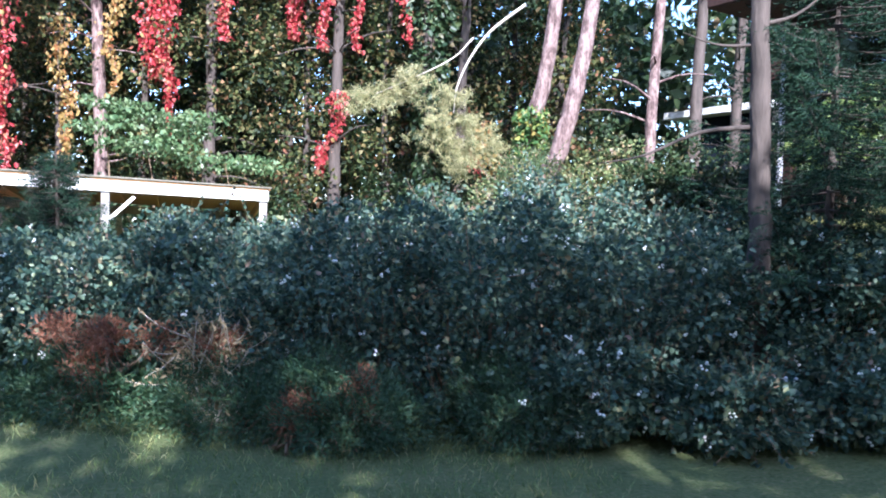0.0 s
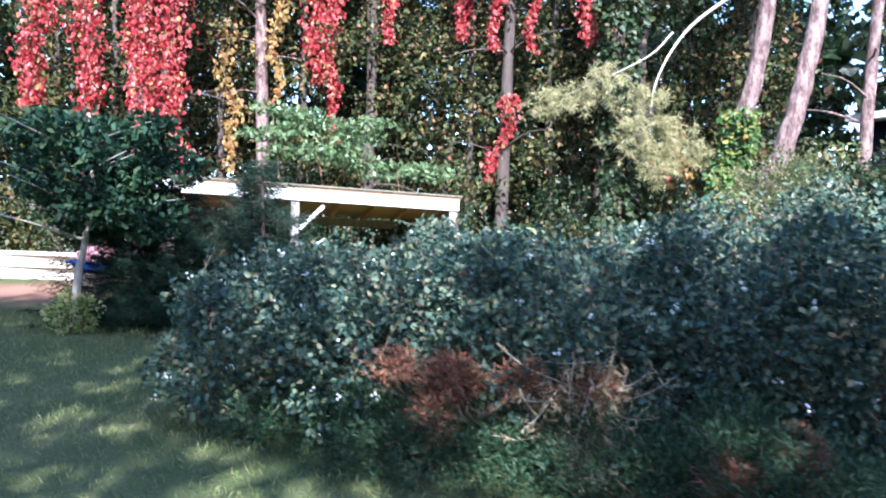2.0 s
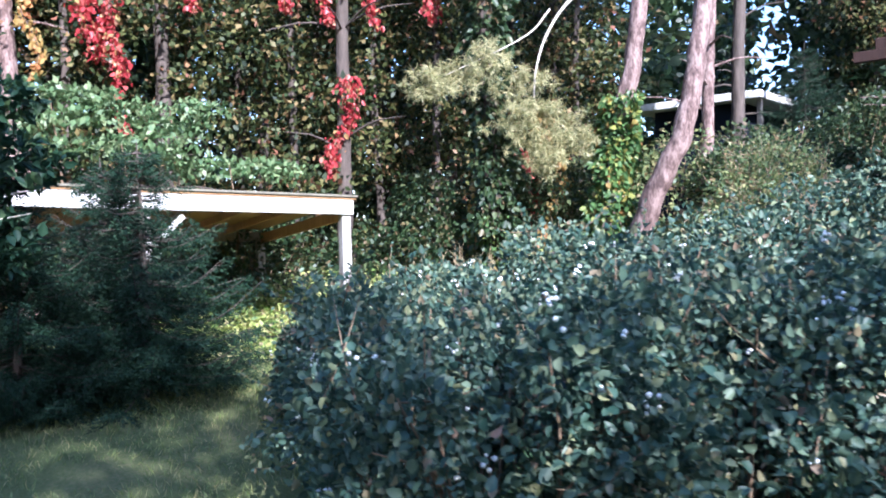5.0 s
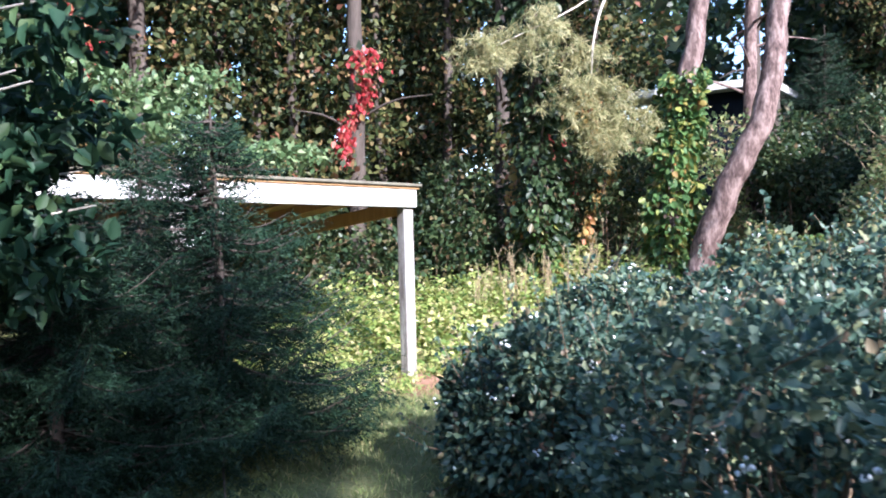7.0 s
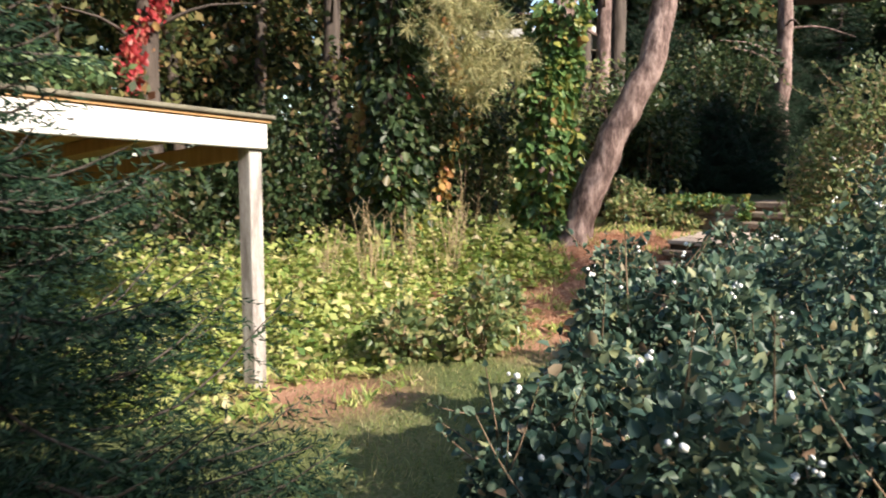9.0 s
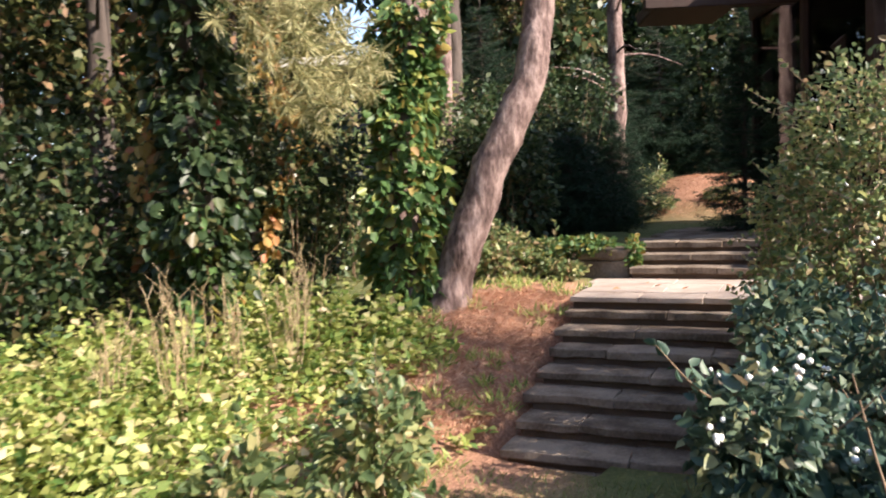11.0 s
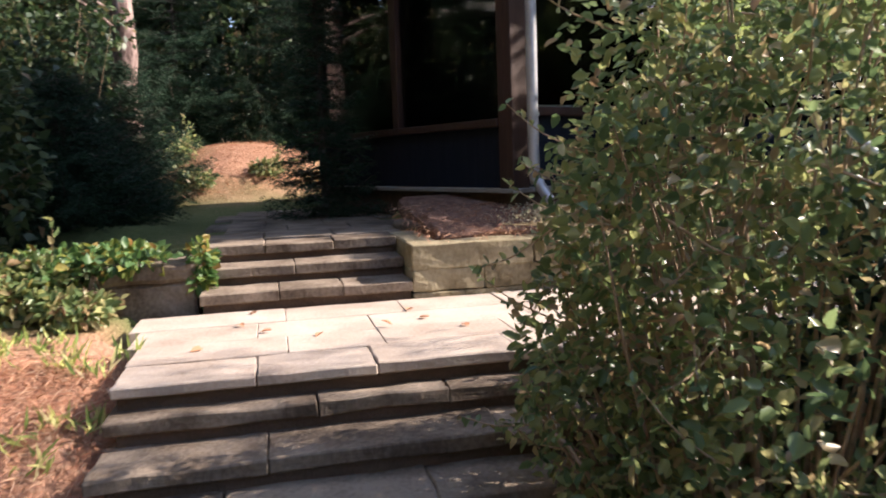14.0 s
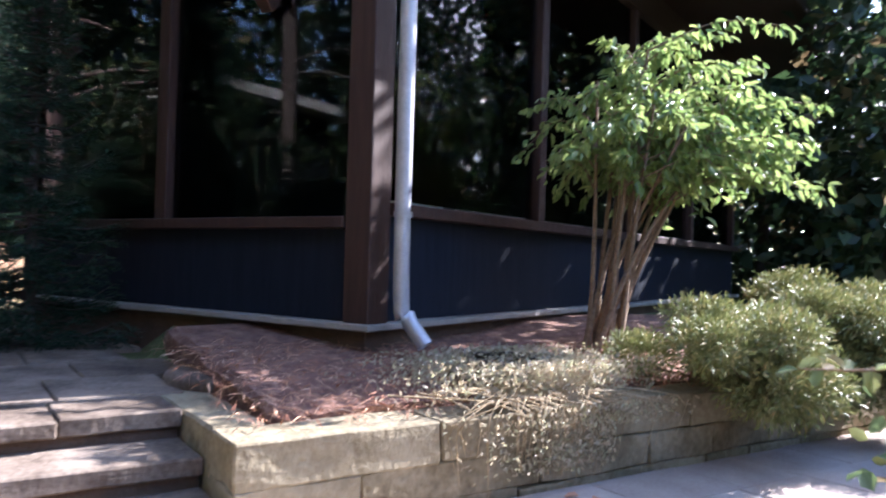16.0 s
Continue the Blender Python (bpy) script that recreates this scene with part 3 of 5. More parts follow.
    child("shade", tubes("shade", [([(base.x, base.y, 2.1 + z) for z in (0.36, 0.45, 0.62, 0.66)], (0.27, 0.22, 0.12, 0.02))], M_LAMP, 20), lp)
    # rain pipe on the corner
    dp = thing("downpipe", "dented galvanised downpipe on the house corner with a turned-out foot", "downpipe", 4.8, 11.1, 1.25)
    line = spline([(4.86, 11.13, 4.6), (4.86, 11.13, 3.2), (4.86, 11.13, 1.62), (4.83, 11.10, 1.45), (4.76, 11.02, 1.30)], 24)
    child("pipe", tubes("pipe", [(line, 0.045)], M_SPOUT, 10), dp)
    for z in (2.0, 3.4):
        child("bracket", tubes("bracket", [([(4.86, 11.13, z - 0.015), (4.86, 11.13, z + 0.015)], 0.053)], M_SPOUT, 10), dp)
    # flat stone disc and pot near the corner
    x, y = 5.05, 11.95
    sl = tubes("cover", [([(x, y, 1.10), (x, y, 1.13), (x, y, 1.165), (x, y, 1.17)], (0.36, 0.37, 0.35, 0.01))], M_STONE, 20)
    tagged(new("stone_disc", sl), "flat round grey stone lying on the terrace", "stone")
    x, y = 4.35, 10.75
    pot = tubes("plant_pot", [([(x, y, 1.11), (x, y, 1.21), (x, y, 1.25), (x, y, 1.29), (x, y, 1.29), (x, y, 1.22)], (0.15, 0.19, 0.22, 0.22, 0.18, 0.02))], M_CLAY, 20)
    tagged(new("plant_pot", pot), "shallow grey clay pot standing on the bed under the downpipe", "pot")


# ---------- open shelter ----------
PR = np.array([-3.16, 13.72])
PD = norm(np.array([-5.69 + 3.16, 12.85 - 13.72]))
P_ANG = math.degrees(math.atan2(-PD[1], -PD[0]))


def pbox(a0, a1, d0, d1, z0, z1, bevel=0.006):
    """a: metres left of the right front corner, d: metres back from the front."""
    bm = box_bm(-a1, -a0, d0, d1, z0, z1, bevel)
    for v in bm.verts:
        if v.co.z > 1:
            v.co.z += -v.co.x * 0.03 - max(v.co.y, -0.1) * 0.11
    return oriented(bm, (PR[0], PR[1], 0), P_ANG)


def build_shelter():
    s = thing("shelter", "open timber shelter with a white-painted fascia and low flat roof", "shelter", PR[0], PR[1], -0.2)
    W, D, H = 5.0, 3.2, 1.95
    for a in (0.0, 2.6, 4.86):
        for d in (0.0, D - 0.14):
            part("post", pbox(a, a + 0.13, d, d + 0.13, -0.3, H - 0.2), M_POST if d == 0 else M_GREYW, s, "post with worn white paint" if d == 0 else "grey wooden post")
    part("front_beam", pbox(-0.02, W, -0.045, -0.003, H - 0.24, H - 0.05), M_WHITE, s, "white-painted fascia beam")
    part("back_beam", pbox(0, W, D + 0.003, D + 0.045, H - 0.26, H - 0.10), M_GREYW, s)
    part("side_beam", pbox(0.03, 0.08, 0.135, D - 0.145, H - 0.30, H - 0.14), M_ROOFW, s, "bare brown side beam")
    part("side_beam", pbox(W - 0.08, W - 0.03, 0.135, D - 0.145, H - 0.30, H - 0.14), M_ROOFW, s)
    for k in range(1, 8):
        a = k * 0.62
        part("rafter", pbox(a, a + 0.045, 0.0, D, H - 0.15, H - 0.045), M_ROOFW, s)
    for k in range(24):
        d = -0.06 + k * 0.141
        part("roof_board", pbox(-0.05, W + 0.05, d, d + 0.136, H - 0.043, H - 0.02, 0), M_ROOFW, s)
    part("roof_cover", pbox(-0.07, W + 0.07, -0.09, D + 0.16, H - 0.018, H + 0.012), M_SHING, s, "thin weathered roof covering")
    bm = box_bm(-0.03, 0.03, -0.03, 0.03, 0, 0.55, 0.004)
    bmesh.ops.transform(bm, matrix=pose(PR[0], PR[1], 0, 0, 0, P_ANG) @ pose(-2.6, 0.06, H - 0.62, 0, 45, 0), verts=bm.verts)
    part("knee_brace", bm, M_WHITE, s)


# ---------- bushes ----------
def blob_points(blobs, n, shell=0.35, ragged=0.18):
    """Points in the outer shell of a mass made of ellipsoids, with their outward ways."""
    B = np.array(blobs, float)
    area = (B[:, 3] * B[:, 4] + B[:, 4] * B[:, 5] + B[:, 3] * B[:, 5])
    pick = rng.choice(len(B), n, p=area / area.sum())
    d = norm(rng.normal(size=(n, 3)))
    rad = 1 - np.abs(rng.normal(size=n)) * shell * 0.6
    wob = np.array([noise.noise((p[0] * 2.2 + k * 3.1, p[1] * 2.2, p[2] * 2.2)) for p, k in zip(d, pick)]) * ragged
    p = B[pick, :3] + d * B[pick, 3:] * (rad + wob)[:, None]
    keep = np.ones(n, bool)
    for k in range(len(B)):
        q = np.linalg.norm((p - B[k, :3]) / B[k, 3:], axis=1)
        keep &= ~((q < 0.72) & (pick != k))
    keep &= p[:, 2] > ground_z(p[:, 0], p[:, 1]) + 0.02
    return p[keep], norm(d[keep] / B[pick[keep], 3:])


def bush(name, label, blobs, n, length, width, leaf, category="bush", stems=40, stem_mat=None, berries=0, twigs=0, group="", fine=True, up=0.6):
    c = np.mean([b[:3] for b in blobs], 0)
    g = float(ground_z(c[0], c[1]))
    ob = thing(name, label, category, c[0], c[1], g, group)
    p, d = blob_points(blobs, n, 0.5, 0.32)
    ax = d * 0.7 + rng.normal(size=p.shape) * 0.6
    ax[:, 2] -= 0.1
    L = rng.uniform(length * 0.6, length * 1.25, len(p))
    lines, SP, SA = [], [], []
    for k in rng.integers(0, len(p), stems):
        e = p[k]
        b = np.array([c[0] + (e[0] - c[0]) * 0.45, c[1] + (e[1] - c[1]) * 0.45, 0])
        b[2] = float(ground_z(b[0], b[1])) - 0.03
        m = (b + e) / 2 + rng.normal(size=3) * 0.08 + [0, 0, 0.12]
        lines.append((spline([b, m, e], 7), np.linspace(0.012, 0.003, 7)))
    for k in rng.integers(0, len(p), twigs):
        e = p[k]
        w = norm(d[k] + rng.normal(size=3) * 0.5)
        sh = spline([e - w * 0.15, e + w * 0.10, e + w * 0.26 + [0, 0, 0.05]], 9)
        lines.append((sh, np.linspace(0.005, 0.0015, 9)))
        for q in sh[2:]:
            for _ in range(2):
                SP.append(q)
                SA.append(w * 0.5 + rng.normal(size=3) * 0.6)
    if SP:
        p2, ax2, L2 = np.concatenate([p, SP]), np.concatenate([ax, SA]), np.concatenate([L, rng.uniform(length * 0.5, length, len(SP))])
    else:
        p2, ax2, L2 = p, ax, L
    child("foliage", leaf_mesh("foliage", p2, ax2, L2, L2 * width, leaf, up, fine), ob)
    rest("branchwork", tubes("branchwork", lines, stem_mat or M_STEM, 5), ob)
    if berries:
        outer = np.where(rng.random(len(p)) < 2)[0]
        V, F, base = [], [], 0
        bm = bmesh.new()
        bmesh.ops.create_icosphere(bm, subdivisions=1, radius=1)
        bv = np.array([v.co[:] for v in bm.verts])
        bf = np.array([[v.index for v in f.verts] for f in bm.faces])
        bm.free()
        for k in rng.choice(outer, berries):
            for _ in range(int(rng.integers(2, 8))):
                o = p[k] + d[k] * 0.05 + rng.normal(size=3) * 0.014
                V.append(bv * rng.uniform(0.007, 0.0125) + o)
                F.append(bf + base)
                base += len(bv)
        rest("berry_cluster", mesh_from("berry_cluster", np.concatenate(V), np.concatenate(F), M_BERRY, True), ob, "clusters of white berries")
    return ob


def build_hedge():
    rows = [(-3.6, 6.5, 1.25, 0.95), (-2.7, 6.2, 1.42, 0.95), (-1.7, 6.1, 1.50, 0.95), (-0.7, 6.1, 1.62, 0.95), (0.4, 6.0, 1.62, 1.0), (1.5, 6.0, 1.6, 1.0), (2.8, 6.0, 1.7, 1.1),
            (-3.5, 8.0, 1.38, 1.05), (-2.0, 7.8, 1.52, 1.1), (-0.4, 7.8, 1.62, 1.1), (1.2, 7.9, 1.85, 1.2), (2.8, 7.3, 1.65, 1.0),
            (-3.0, 9.3, 1.22, 0.8), (-3.75, 9.5, 1.08, 0.62), (-4.1, 9.7, 0.8, 0.36), (1.0, 5.25, 0.7, 0.55), (2.0, 5.1, 0.6, 0.55), (2.9, 5.2, 0.8, 0.6), (-3.05, 9.95, 1.1, 0.52), (-2.35, 10.45, 1.1, 0.52), (-2.0, 10.35, 1.0, 0.65), (-0.8, 10.6, 1.2, 0.7), (0.9, 10.0, 1.9, 0.8), (-1.6, 9.5, 1.45, 0.95), (0.1, 9.6, 1.85, 1.1), (1.7, 9.2, 2.1, 1.05)]
    for x, y, top, r in rows:
        g = float(ground_z(x, y))
        h = top - g
        blobs = [(x, y, g + h * 0.47, r * 0.88, r * 0.84, h * 0.46), (x - r * 0.35, y - r * 0.3, g + h * 0.32, r * 0.75, r * 0.7, h * 0.34), (x + r * 0.35, y + r * 0.2, g + h * 0.36, r * 0.75, r * 0.7, h * 0.36)]
        for _ in range(15):
            a, q = rng.uniform(0, 6.28), rng.uniform(0.18, 0.34)
            blobs.append((x + math.cos(a) * r * 0.72, y + math.sin(a) * r * 0.72, g + h * rng.uniform(0.25, 0.9), r * q, r * q, h * q * 0.55))
        near = y < 7 or x < -1.9
        bush("snowberry_bush", "dense dark green snowberry bush with white berries", blobs, 17000 if near else 10000, 0.049 if near else 0.060, 0.74, M_SNOW, "bush", 40, None, 60 if near else 25, 50, "snowberry hedge", True, 0.3)


def build_right_bush():
    g = 0.2
    blobs = [(1.15, 10.75, 1.15, 0.8, 0.85, 1.0), (0.55, 10.7, 0.85, 0.75, 0.75, 0.75), (1.25, 10.9, 1.95, 0.55, 0.6, 0.6), (0.8, 10.7, 1.6, 0.5, 0.5, 0.6), (1.55, 10.6, 1.5, 0.5, 0.5, 0.7),
             (1.3, 11.3, 0.85, 0.6, 0.45, 0.55), (1.1, 11.25, 1.5, 0.45, 0.4, 0.45), (0.6, 11.1, 0.5, 0.6, 0.45, 0.45), (1.75, 10.9, 0.9, 0.35, 0.45, 0.6), (0.0, 10.7, 0.6, 0.6, 0.55, 0.5)]
    ob = bush("garden_shrub", "tall sunlit shrub with small yellowing leaves beside the steps", blobs, 30000, 0.054, 0.62, M_BUSH, "shrub", 180, M_TWIG, 40, 240)
    return ob


# ---------- trees ----------
def trunk_thing(name, label, pts, r0, r1, bark, limbs=(), category="tree", n=22):
    ob = thing(name, label, category, *pts[0])
    line = spline(pts, n)
    rad = np.linspace(r0, r1, n)
    rad[0] *= 1.35
    rad[1] *= 1.12
    jit = line.copy()
    jit[:, :2] += rng.normal(size=(n, 2)) * r0 * 0.06
    fine = spline(jit, n * 3)
    me = tubes("trunk", [(fine, np.interp(np.linspace(0, 1, n * 3), np.linspace(0, 1, n), rad))], bark, 26)
    ctr = np.repeat(fine, 26, 0)
    co = np.empty(len(me.vertices) * 3, np.float32)
    me.vertices.foreach_get("co", co)
    co = co.reshape(-1, 3)
    k = np.array([noise.noise((c[0] * 16, c[1] * 16, c[2] * 3.5)) + 0.6 * noise.noise((c[0] * 38, c[1] * 38, c[2] * 9)) for c in co.tolist()])
    co = ctr + (co - ctr) * (1 + 0.11 * k)[:, None]
    me.vertices.foreach_set("co", co.astype(np.float32).ravel())
    me.update()
    child("trunk", me, ob)
    if limbs:
        rest("branchwork", tubes("branchwork", list(limbs), bark, 6), ob)
    return ob, line


def ivy_on(ob, line, rad, z0, z1, n, mat, spread=0.18, size=0.09, label=""):
    """Leaves that wrap a trunk between two heights."""
    zs = line[:, 2]
    h = rng.uniform(z0, z1, n)
    c = np.stack([np.interp(h, zs, line[:, k]) for k in range(3)], 1)
    a = rng.uniform(0, 6.283, n)
    out = np.stack([np.cos(a), np.sin(a), np.zeros(n)], 1)
    bulge = np.array([0.5 + noise.noise((math.cos(t) * 1.5, math.sin(t) * 1.5, z * 1.6)) for t, z in zip(a, h)])
    p = c + out * (rad + spread * np.clip(bulge, 0, 1.2) * rng.uniform(0.3, 1, n))[:, None]
    ax = out * 0.6 + rng.normal(size=(n, 3)) * 0.35
    ax[:, 2] -= 0.7
    L = rng.uniform(size * 0.6, size * 1.3, n)
    child("creeper", leaf_mesh("creeper", p, ax, L, L * 0.8, mat, 0.1, True), ob, label)


def crown(ob, blobs, n, size, mat, name="crown", width=0.5, fine=False, label=""):
    p, d = blob_points(blobs, n, 0.7, 0.3)
    if len(p) == 0:
        return
    ax = d * 0.5 + rng.normal(size=p.shape) * 0.7
    L = rng.uniform(size * 0.6, size * 1.3, len(p))
    child(name, leaf_mesh(name, p, ax, L, L * width, mat, 0.5, fine), ob, label)


def conifer(x, y, h, r, label, whorls=22, mat=None):
    """A small spruce: feathery flat boughs that sag and lift again at their tips."""
    g = float(ground_z(x, y))
    ob = thing("young_conifer", label, "conifer", x, y, g, "conifers by the path")
    child("trunk", tubes("trunk", [(spline([(x, y, g - 0.2), (x + 0.03, y, g + h * 0.5), (x, y, g + h)], 10), np.linspace(0.05, 0.006, 10))], M_BARKD, 8), ob)
    P, A, S, lines = [], [], [], []
    for w in range(whorls):
        f = w / whorls
        z = g + 0.10 + f * (h - 0.15)
        reach = r * (1 - f) ** 0.75 + 0.10
        for _ in range(10):
            a = rng.uniform(0, 6.283)
            ln = reach * rng.uniform(0.5, 1.2)
            d = np.array([math.cos(a), math.sin(a), 0])
            o = np.array([x, y, z + rng.uniform(-0.06, 0.06)])
            tip = rng.uniform(-0.05, 0.28) * ln
            pts = spline([o, o + d * ln * 0.55 + [0, 0, -0.06 * ln], o + d * ln + [0, 0, tip]], 8)
            lines.append((pts, np.linspace(0.010, 0.002, 8)))
            side = np.array([-d[1], d[0], 0])
            for t in np.linspace(0.12, 1.0, max(6, int(ln * 17))):
                b = np.array([np.interp(t * 7, range(8), pts[:, k]) for k in range(3)])
                for sg in (-1, 1):
                    tw = norm(d * 0.75 + side * sg * 0.7 + np.array([0, 0, rng.uniform(-0.25, 0.2)]) + rng.normal(size=3) * 0.12)
                    tl = 0.34 * ln * (1.2 - t) * rng.uniform(0.7, 1.2) + 0.05
                    m = max(3, int(tl / 0.011))
                    P.append(b + tw * np.linspace(0, tl, m)[:, None] + [[0, 0, -0.25 * q * q * tl] for q in np.linspace(0, 1, m)])
                    A.append(tw * 0.9 + rng.normal(size=(m, 3)) * 0.45)
                    S.append(np.linspace(0.075, 0.04, m))
    P, A, S = np.concatenate(P), np.concatenate(A), np.concatenate(S)
    rest("branchwork", tubes("branchwork", lines, M_BARKD, 4), ob)
    child("needles", leaf_mesh("needles", P, A, S * rng.uniform(0.6, 1.0, len(S)), 0.008, mat or M_NEEDLE, 0.4, False), ob)


def juniper(x, y, z, blobs, n, mat, label, name="juniper"):
    ob = thing(name, label, "juniper", x, y, z, "junipers")
    p, d = blob_points(blobs, n // 4, 0.6, 0.35)
    P, A = [], []
    for k in range(5):
        w = norm(d * 0.8 + rng.normal(size=d.shape) * 0.35 + [0, 0, 0.25])
        P.append(p + w * k * 0.022)
        A.append(w + rng.normal(size=d.shape) * 0.5)
    P, A = np.concatenate(P), np.concatenate(A)
    child("needles", leaf_mesh("needles", P, A, rng.uniform(0.03, 0.06, len(P)), 0.010, mat, 0.4, False), ob)
    lines = []
    for k in rng.integers(0, len(p), 26):
        b = np.array([x + rng.normal() * 0.1, y + rng.normal() * 0.1, z])
        lines.append((spline([b, (b + p[k]) / 2 - [0, 0, 0.05], p[k]], 6), np.linspace(0.014, 0.004, 6)))
    rest("branchwork", tubes("branchwork", lines, M_STEM, 5), ob)
    return ob


def strand(x, y, z0, z1, n, w, mat=None, hang=None):
    """A hanging curtain of red creeper."""
    if mat is None:
        ob = thing("red_creeper", "hanging strand of scarlet autumn creeper on a pine", "creeper", x, y, z1, "red creepers")
    else:
        ob = thing("yellow_creeper", "hanging strand of yellowing autumn creeper among the trunks", "creeper", x, y, z1, "yellow creepers")
    h = z0 + (z1 - z0) * rng.random(n)
    f = (h - z0) / (z1 - z0)
    sway = np.array([noise.noise((x, v * 1.1, y)) for v in h]) * 0.35
    ww = w * (0.25 + 0.75 * f) * np.array([0.6 + 0.8 * abs(noise.noise((x * 3, v * 2.3, 1.0))) for v in h])
    p = np.stack([x + sway + rng.normal(size=n) * ww * 0.5, y + rng.normal(size=n) * ww * 0.4, h], 1)
    ax = rng.normal(size=(n, 3)) * 0.5
    ax[:, 2] -= 1
    L = rng.uniform(0.06, 0.14, n)
    child("leaves", leaf_mesh("leaves", p, ax, L, L * 0.75, mat or M_RED, 0.1, True), ob)
    zz = np.linspace(z1, z0, 12)
    child("vine", tubes("vine", [(np.stack([x + np.array([noise.noise((x, v * 1.1, y)) for v in zz]) * 0.35, np.full(12, y), zz], 1), 0.012)], M_STEM, 5), ob)


build_stairs()
build_house()
build_shelter()
build_hedge()
build_right_bush()


def build_trees():
    # the two pines that lean over the head of the slope
    t1, l1 = trunk_thing("leaning_pine", "leaning pine trunk with ridged pinkish-grey bark", [(1.42, 14.6, 0.45), (1.55, 14.46, 1.15), (1.76, 14.2, 1.95), (2.05, 13.95, 2.8), (2.28, 13.92, 3.7), (2.47, 13.95, 4.6), (2.75, 14.0, 7.0), (2.85, 14.0, 10.5)], 0.20, 0.11, M_BARK)
    crown(t1, [(2.4, 13, 10.5, 2.2, 2.2, 1.2), (1.6, 13.6, 9.2, 1.5, 1.5, 0.8)], 7000, 0.22, M_PINE, width=0.14)
    t2, l2 = trunk_thing("ivy_clad_pine", "pine trunk wrapped in green and yellow ivy", [(1.27, 14.9, 0.45), (1.38, 15.0, 1.6), (1.53, 15.1, 2.7), (1.76, 15.05, 3.66), (2.0, 15.05, 5.0), (2.35, 15.2, 9.0), (2.5, 15.3, 12)], 0.19, 0.11, M_BARK)
    ivy_on(t2, l2, 0.17, 0.5, 3.7, 3600, M_IVY, 0.30, 0.12, "green and yellowing ivy leaves")
    crown(t2, [(2.9, 15.3, 11.5, 2.4, 2.4, 1.3), (2.0, 15.6, 10, 1.5, 1.5, 0.8)], 7000, 0.22, M_PINE, width=0.14)
    # straight pines further back
    for x, y, r, lean, bark in ((9.46, 16.1, 0.19, 0.1, M_BARK), (4.3, 16.6, 0.15, 0.5, M_BARK), (5.5, 17.2, 0.17, 0.3, M_BARKD), (-8.2, 18.6, 0.2, -0.5, M_BARK), (-2.6, 18.0, 0.17, 0.1, M_BARKD), (0.3, 18.5, 0.16, 0.2, M_BARKD),
                                (-5.9, 19.2, 0.18, 0.1, M_BARKD), (-11.0, 17.5, 0.2, 0.2, M_BARK), (-9.6, 16.4, 0.16, -0.2, M_BARKD), (7.3, 19.5, 0.17, 0.2, M_BARKD), (-4.3, 21.0, 0.2, -0.2, M_BARKD), (2.9, 20.5, 0.2, 0.1, M_BARKD),
                                (-0.9, 22.5, 0.22, 0.2, M_BARKD), (12.5, 20.0, 0.2, 0.1, M_BARKD), (-13.5, 20, 0.2, 0, M_BARKD)):
        g = float(ground_z(x, y))
        limbs = []
        for _ in range(9):
            a, z = rng.uniform(0, 6.28), g + rng.uniform(2.2, 7)
            e = np.array([x + math.cos(a) * 1.4, y + math.sin(a) * 1.4, z + rng.uniform(-0.3, 0.5)])
            cx = x + lean * (z - g) / 11
            limbs.append((spline([(cx, y, z), (np.array([cx, y, z]) + e) / 2 + [0, 0, 0.12], e], 6), np.linspace(0.03, 0.006, 6)))
        ob, ln = trunk_thing("pine_tree", "tall straight pine with bare lower trunk", [(x, y, g - 0.1), (x + lean * 0.3, y, g + 3.5), (x + lean, y, g + 11)], r, r * 0.5, bark, limbs)
        crown(ob, [(x + lean, y, g + 10.5, 2.0, 2.0, 1.6), (x + lean + 0.8, y - 0.6, g + 8.6, 1.5, 1.5, 0.7), (x + lean - 0.9, y + 0.4, g + 9.3, 1.4, 1.4, 0.7)], 6000, 0.24, M_PINE, width=0.14)
    # ivy-clad trunk behind the weeds
    ob, ln = trunk_thing("ivy_covered_tree", "dark trunk smothered in deep green ivy, yellow at its foot", [(-0.35, 16.0, -0.1), (-0.3, 16, 2), (-0.4, 16, 5), (-0.4, 16, 9)], 0.17, 0.1, M_BARKD)
    ivy_on(ob, ln, 0.17, 0.9, 6.5, 3600, M_DARK, 0.38, 0.13)
    ivy_on(ob, ln, 0.17, 0.1, 1.7, 700, M_IVY, 0.26, 0.11, "yellowing ivy leaves")
    # near pine at the hedge's end, with its dead side branch
    ob, ln = trunk_thing("young_pine", "slim dark pine rising out of the hedge", [(2.42, 5.75, -0.05), (2.36, 5.7, 1.5), (2.30, 5.7, 3.2), (2.3, 5.7, 6.5)], 0.095, 0.05, M_BARKD,
                         [(spline([(2.32, 5.7, 2.25), (1.9, 5.75, 2.2), (1.5, 5.8, 2.02), (1.15, 5.8, 1.95)], 10), np.linspace(0.022, 0.004, 10)),
                          (spline([(2.32, 5.7, 2.85), (2.0, 5.7, 2.84), (1.7, 5.6, 2.9)], 8), np.linspace(0.015, 0.003, 8)),
                          (spline([(2.32, 5.7, 3.0), (2.6, 5.7, 3.1), (2.9, 5.6, 3.4)], 8), np.linspace(0.02, 0.003, 8))])
    crown(ob, [(2.3, 5.7, 6.4, 1.3, 1.3, 1.4), (2.7, 5.6, 5.2, 1.0, 1.0, 0.5)], 5000, 0.12, M_NEEDLE, width=0.16)
    conifer(3.05, 6.1, 4.2, 1.3, "dark dense conifer standing at the end of the hedge", 26)
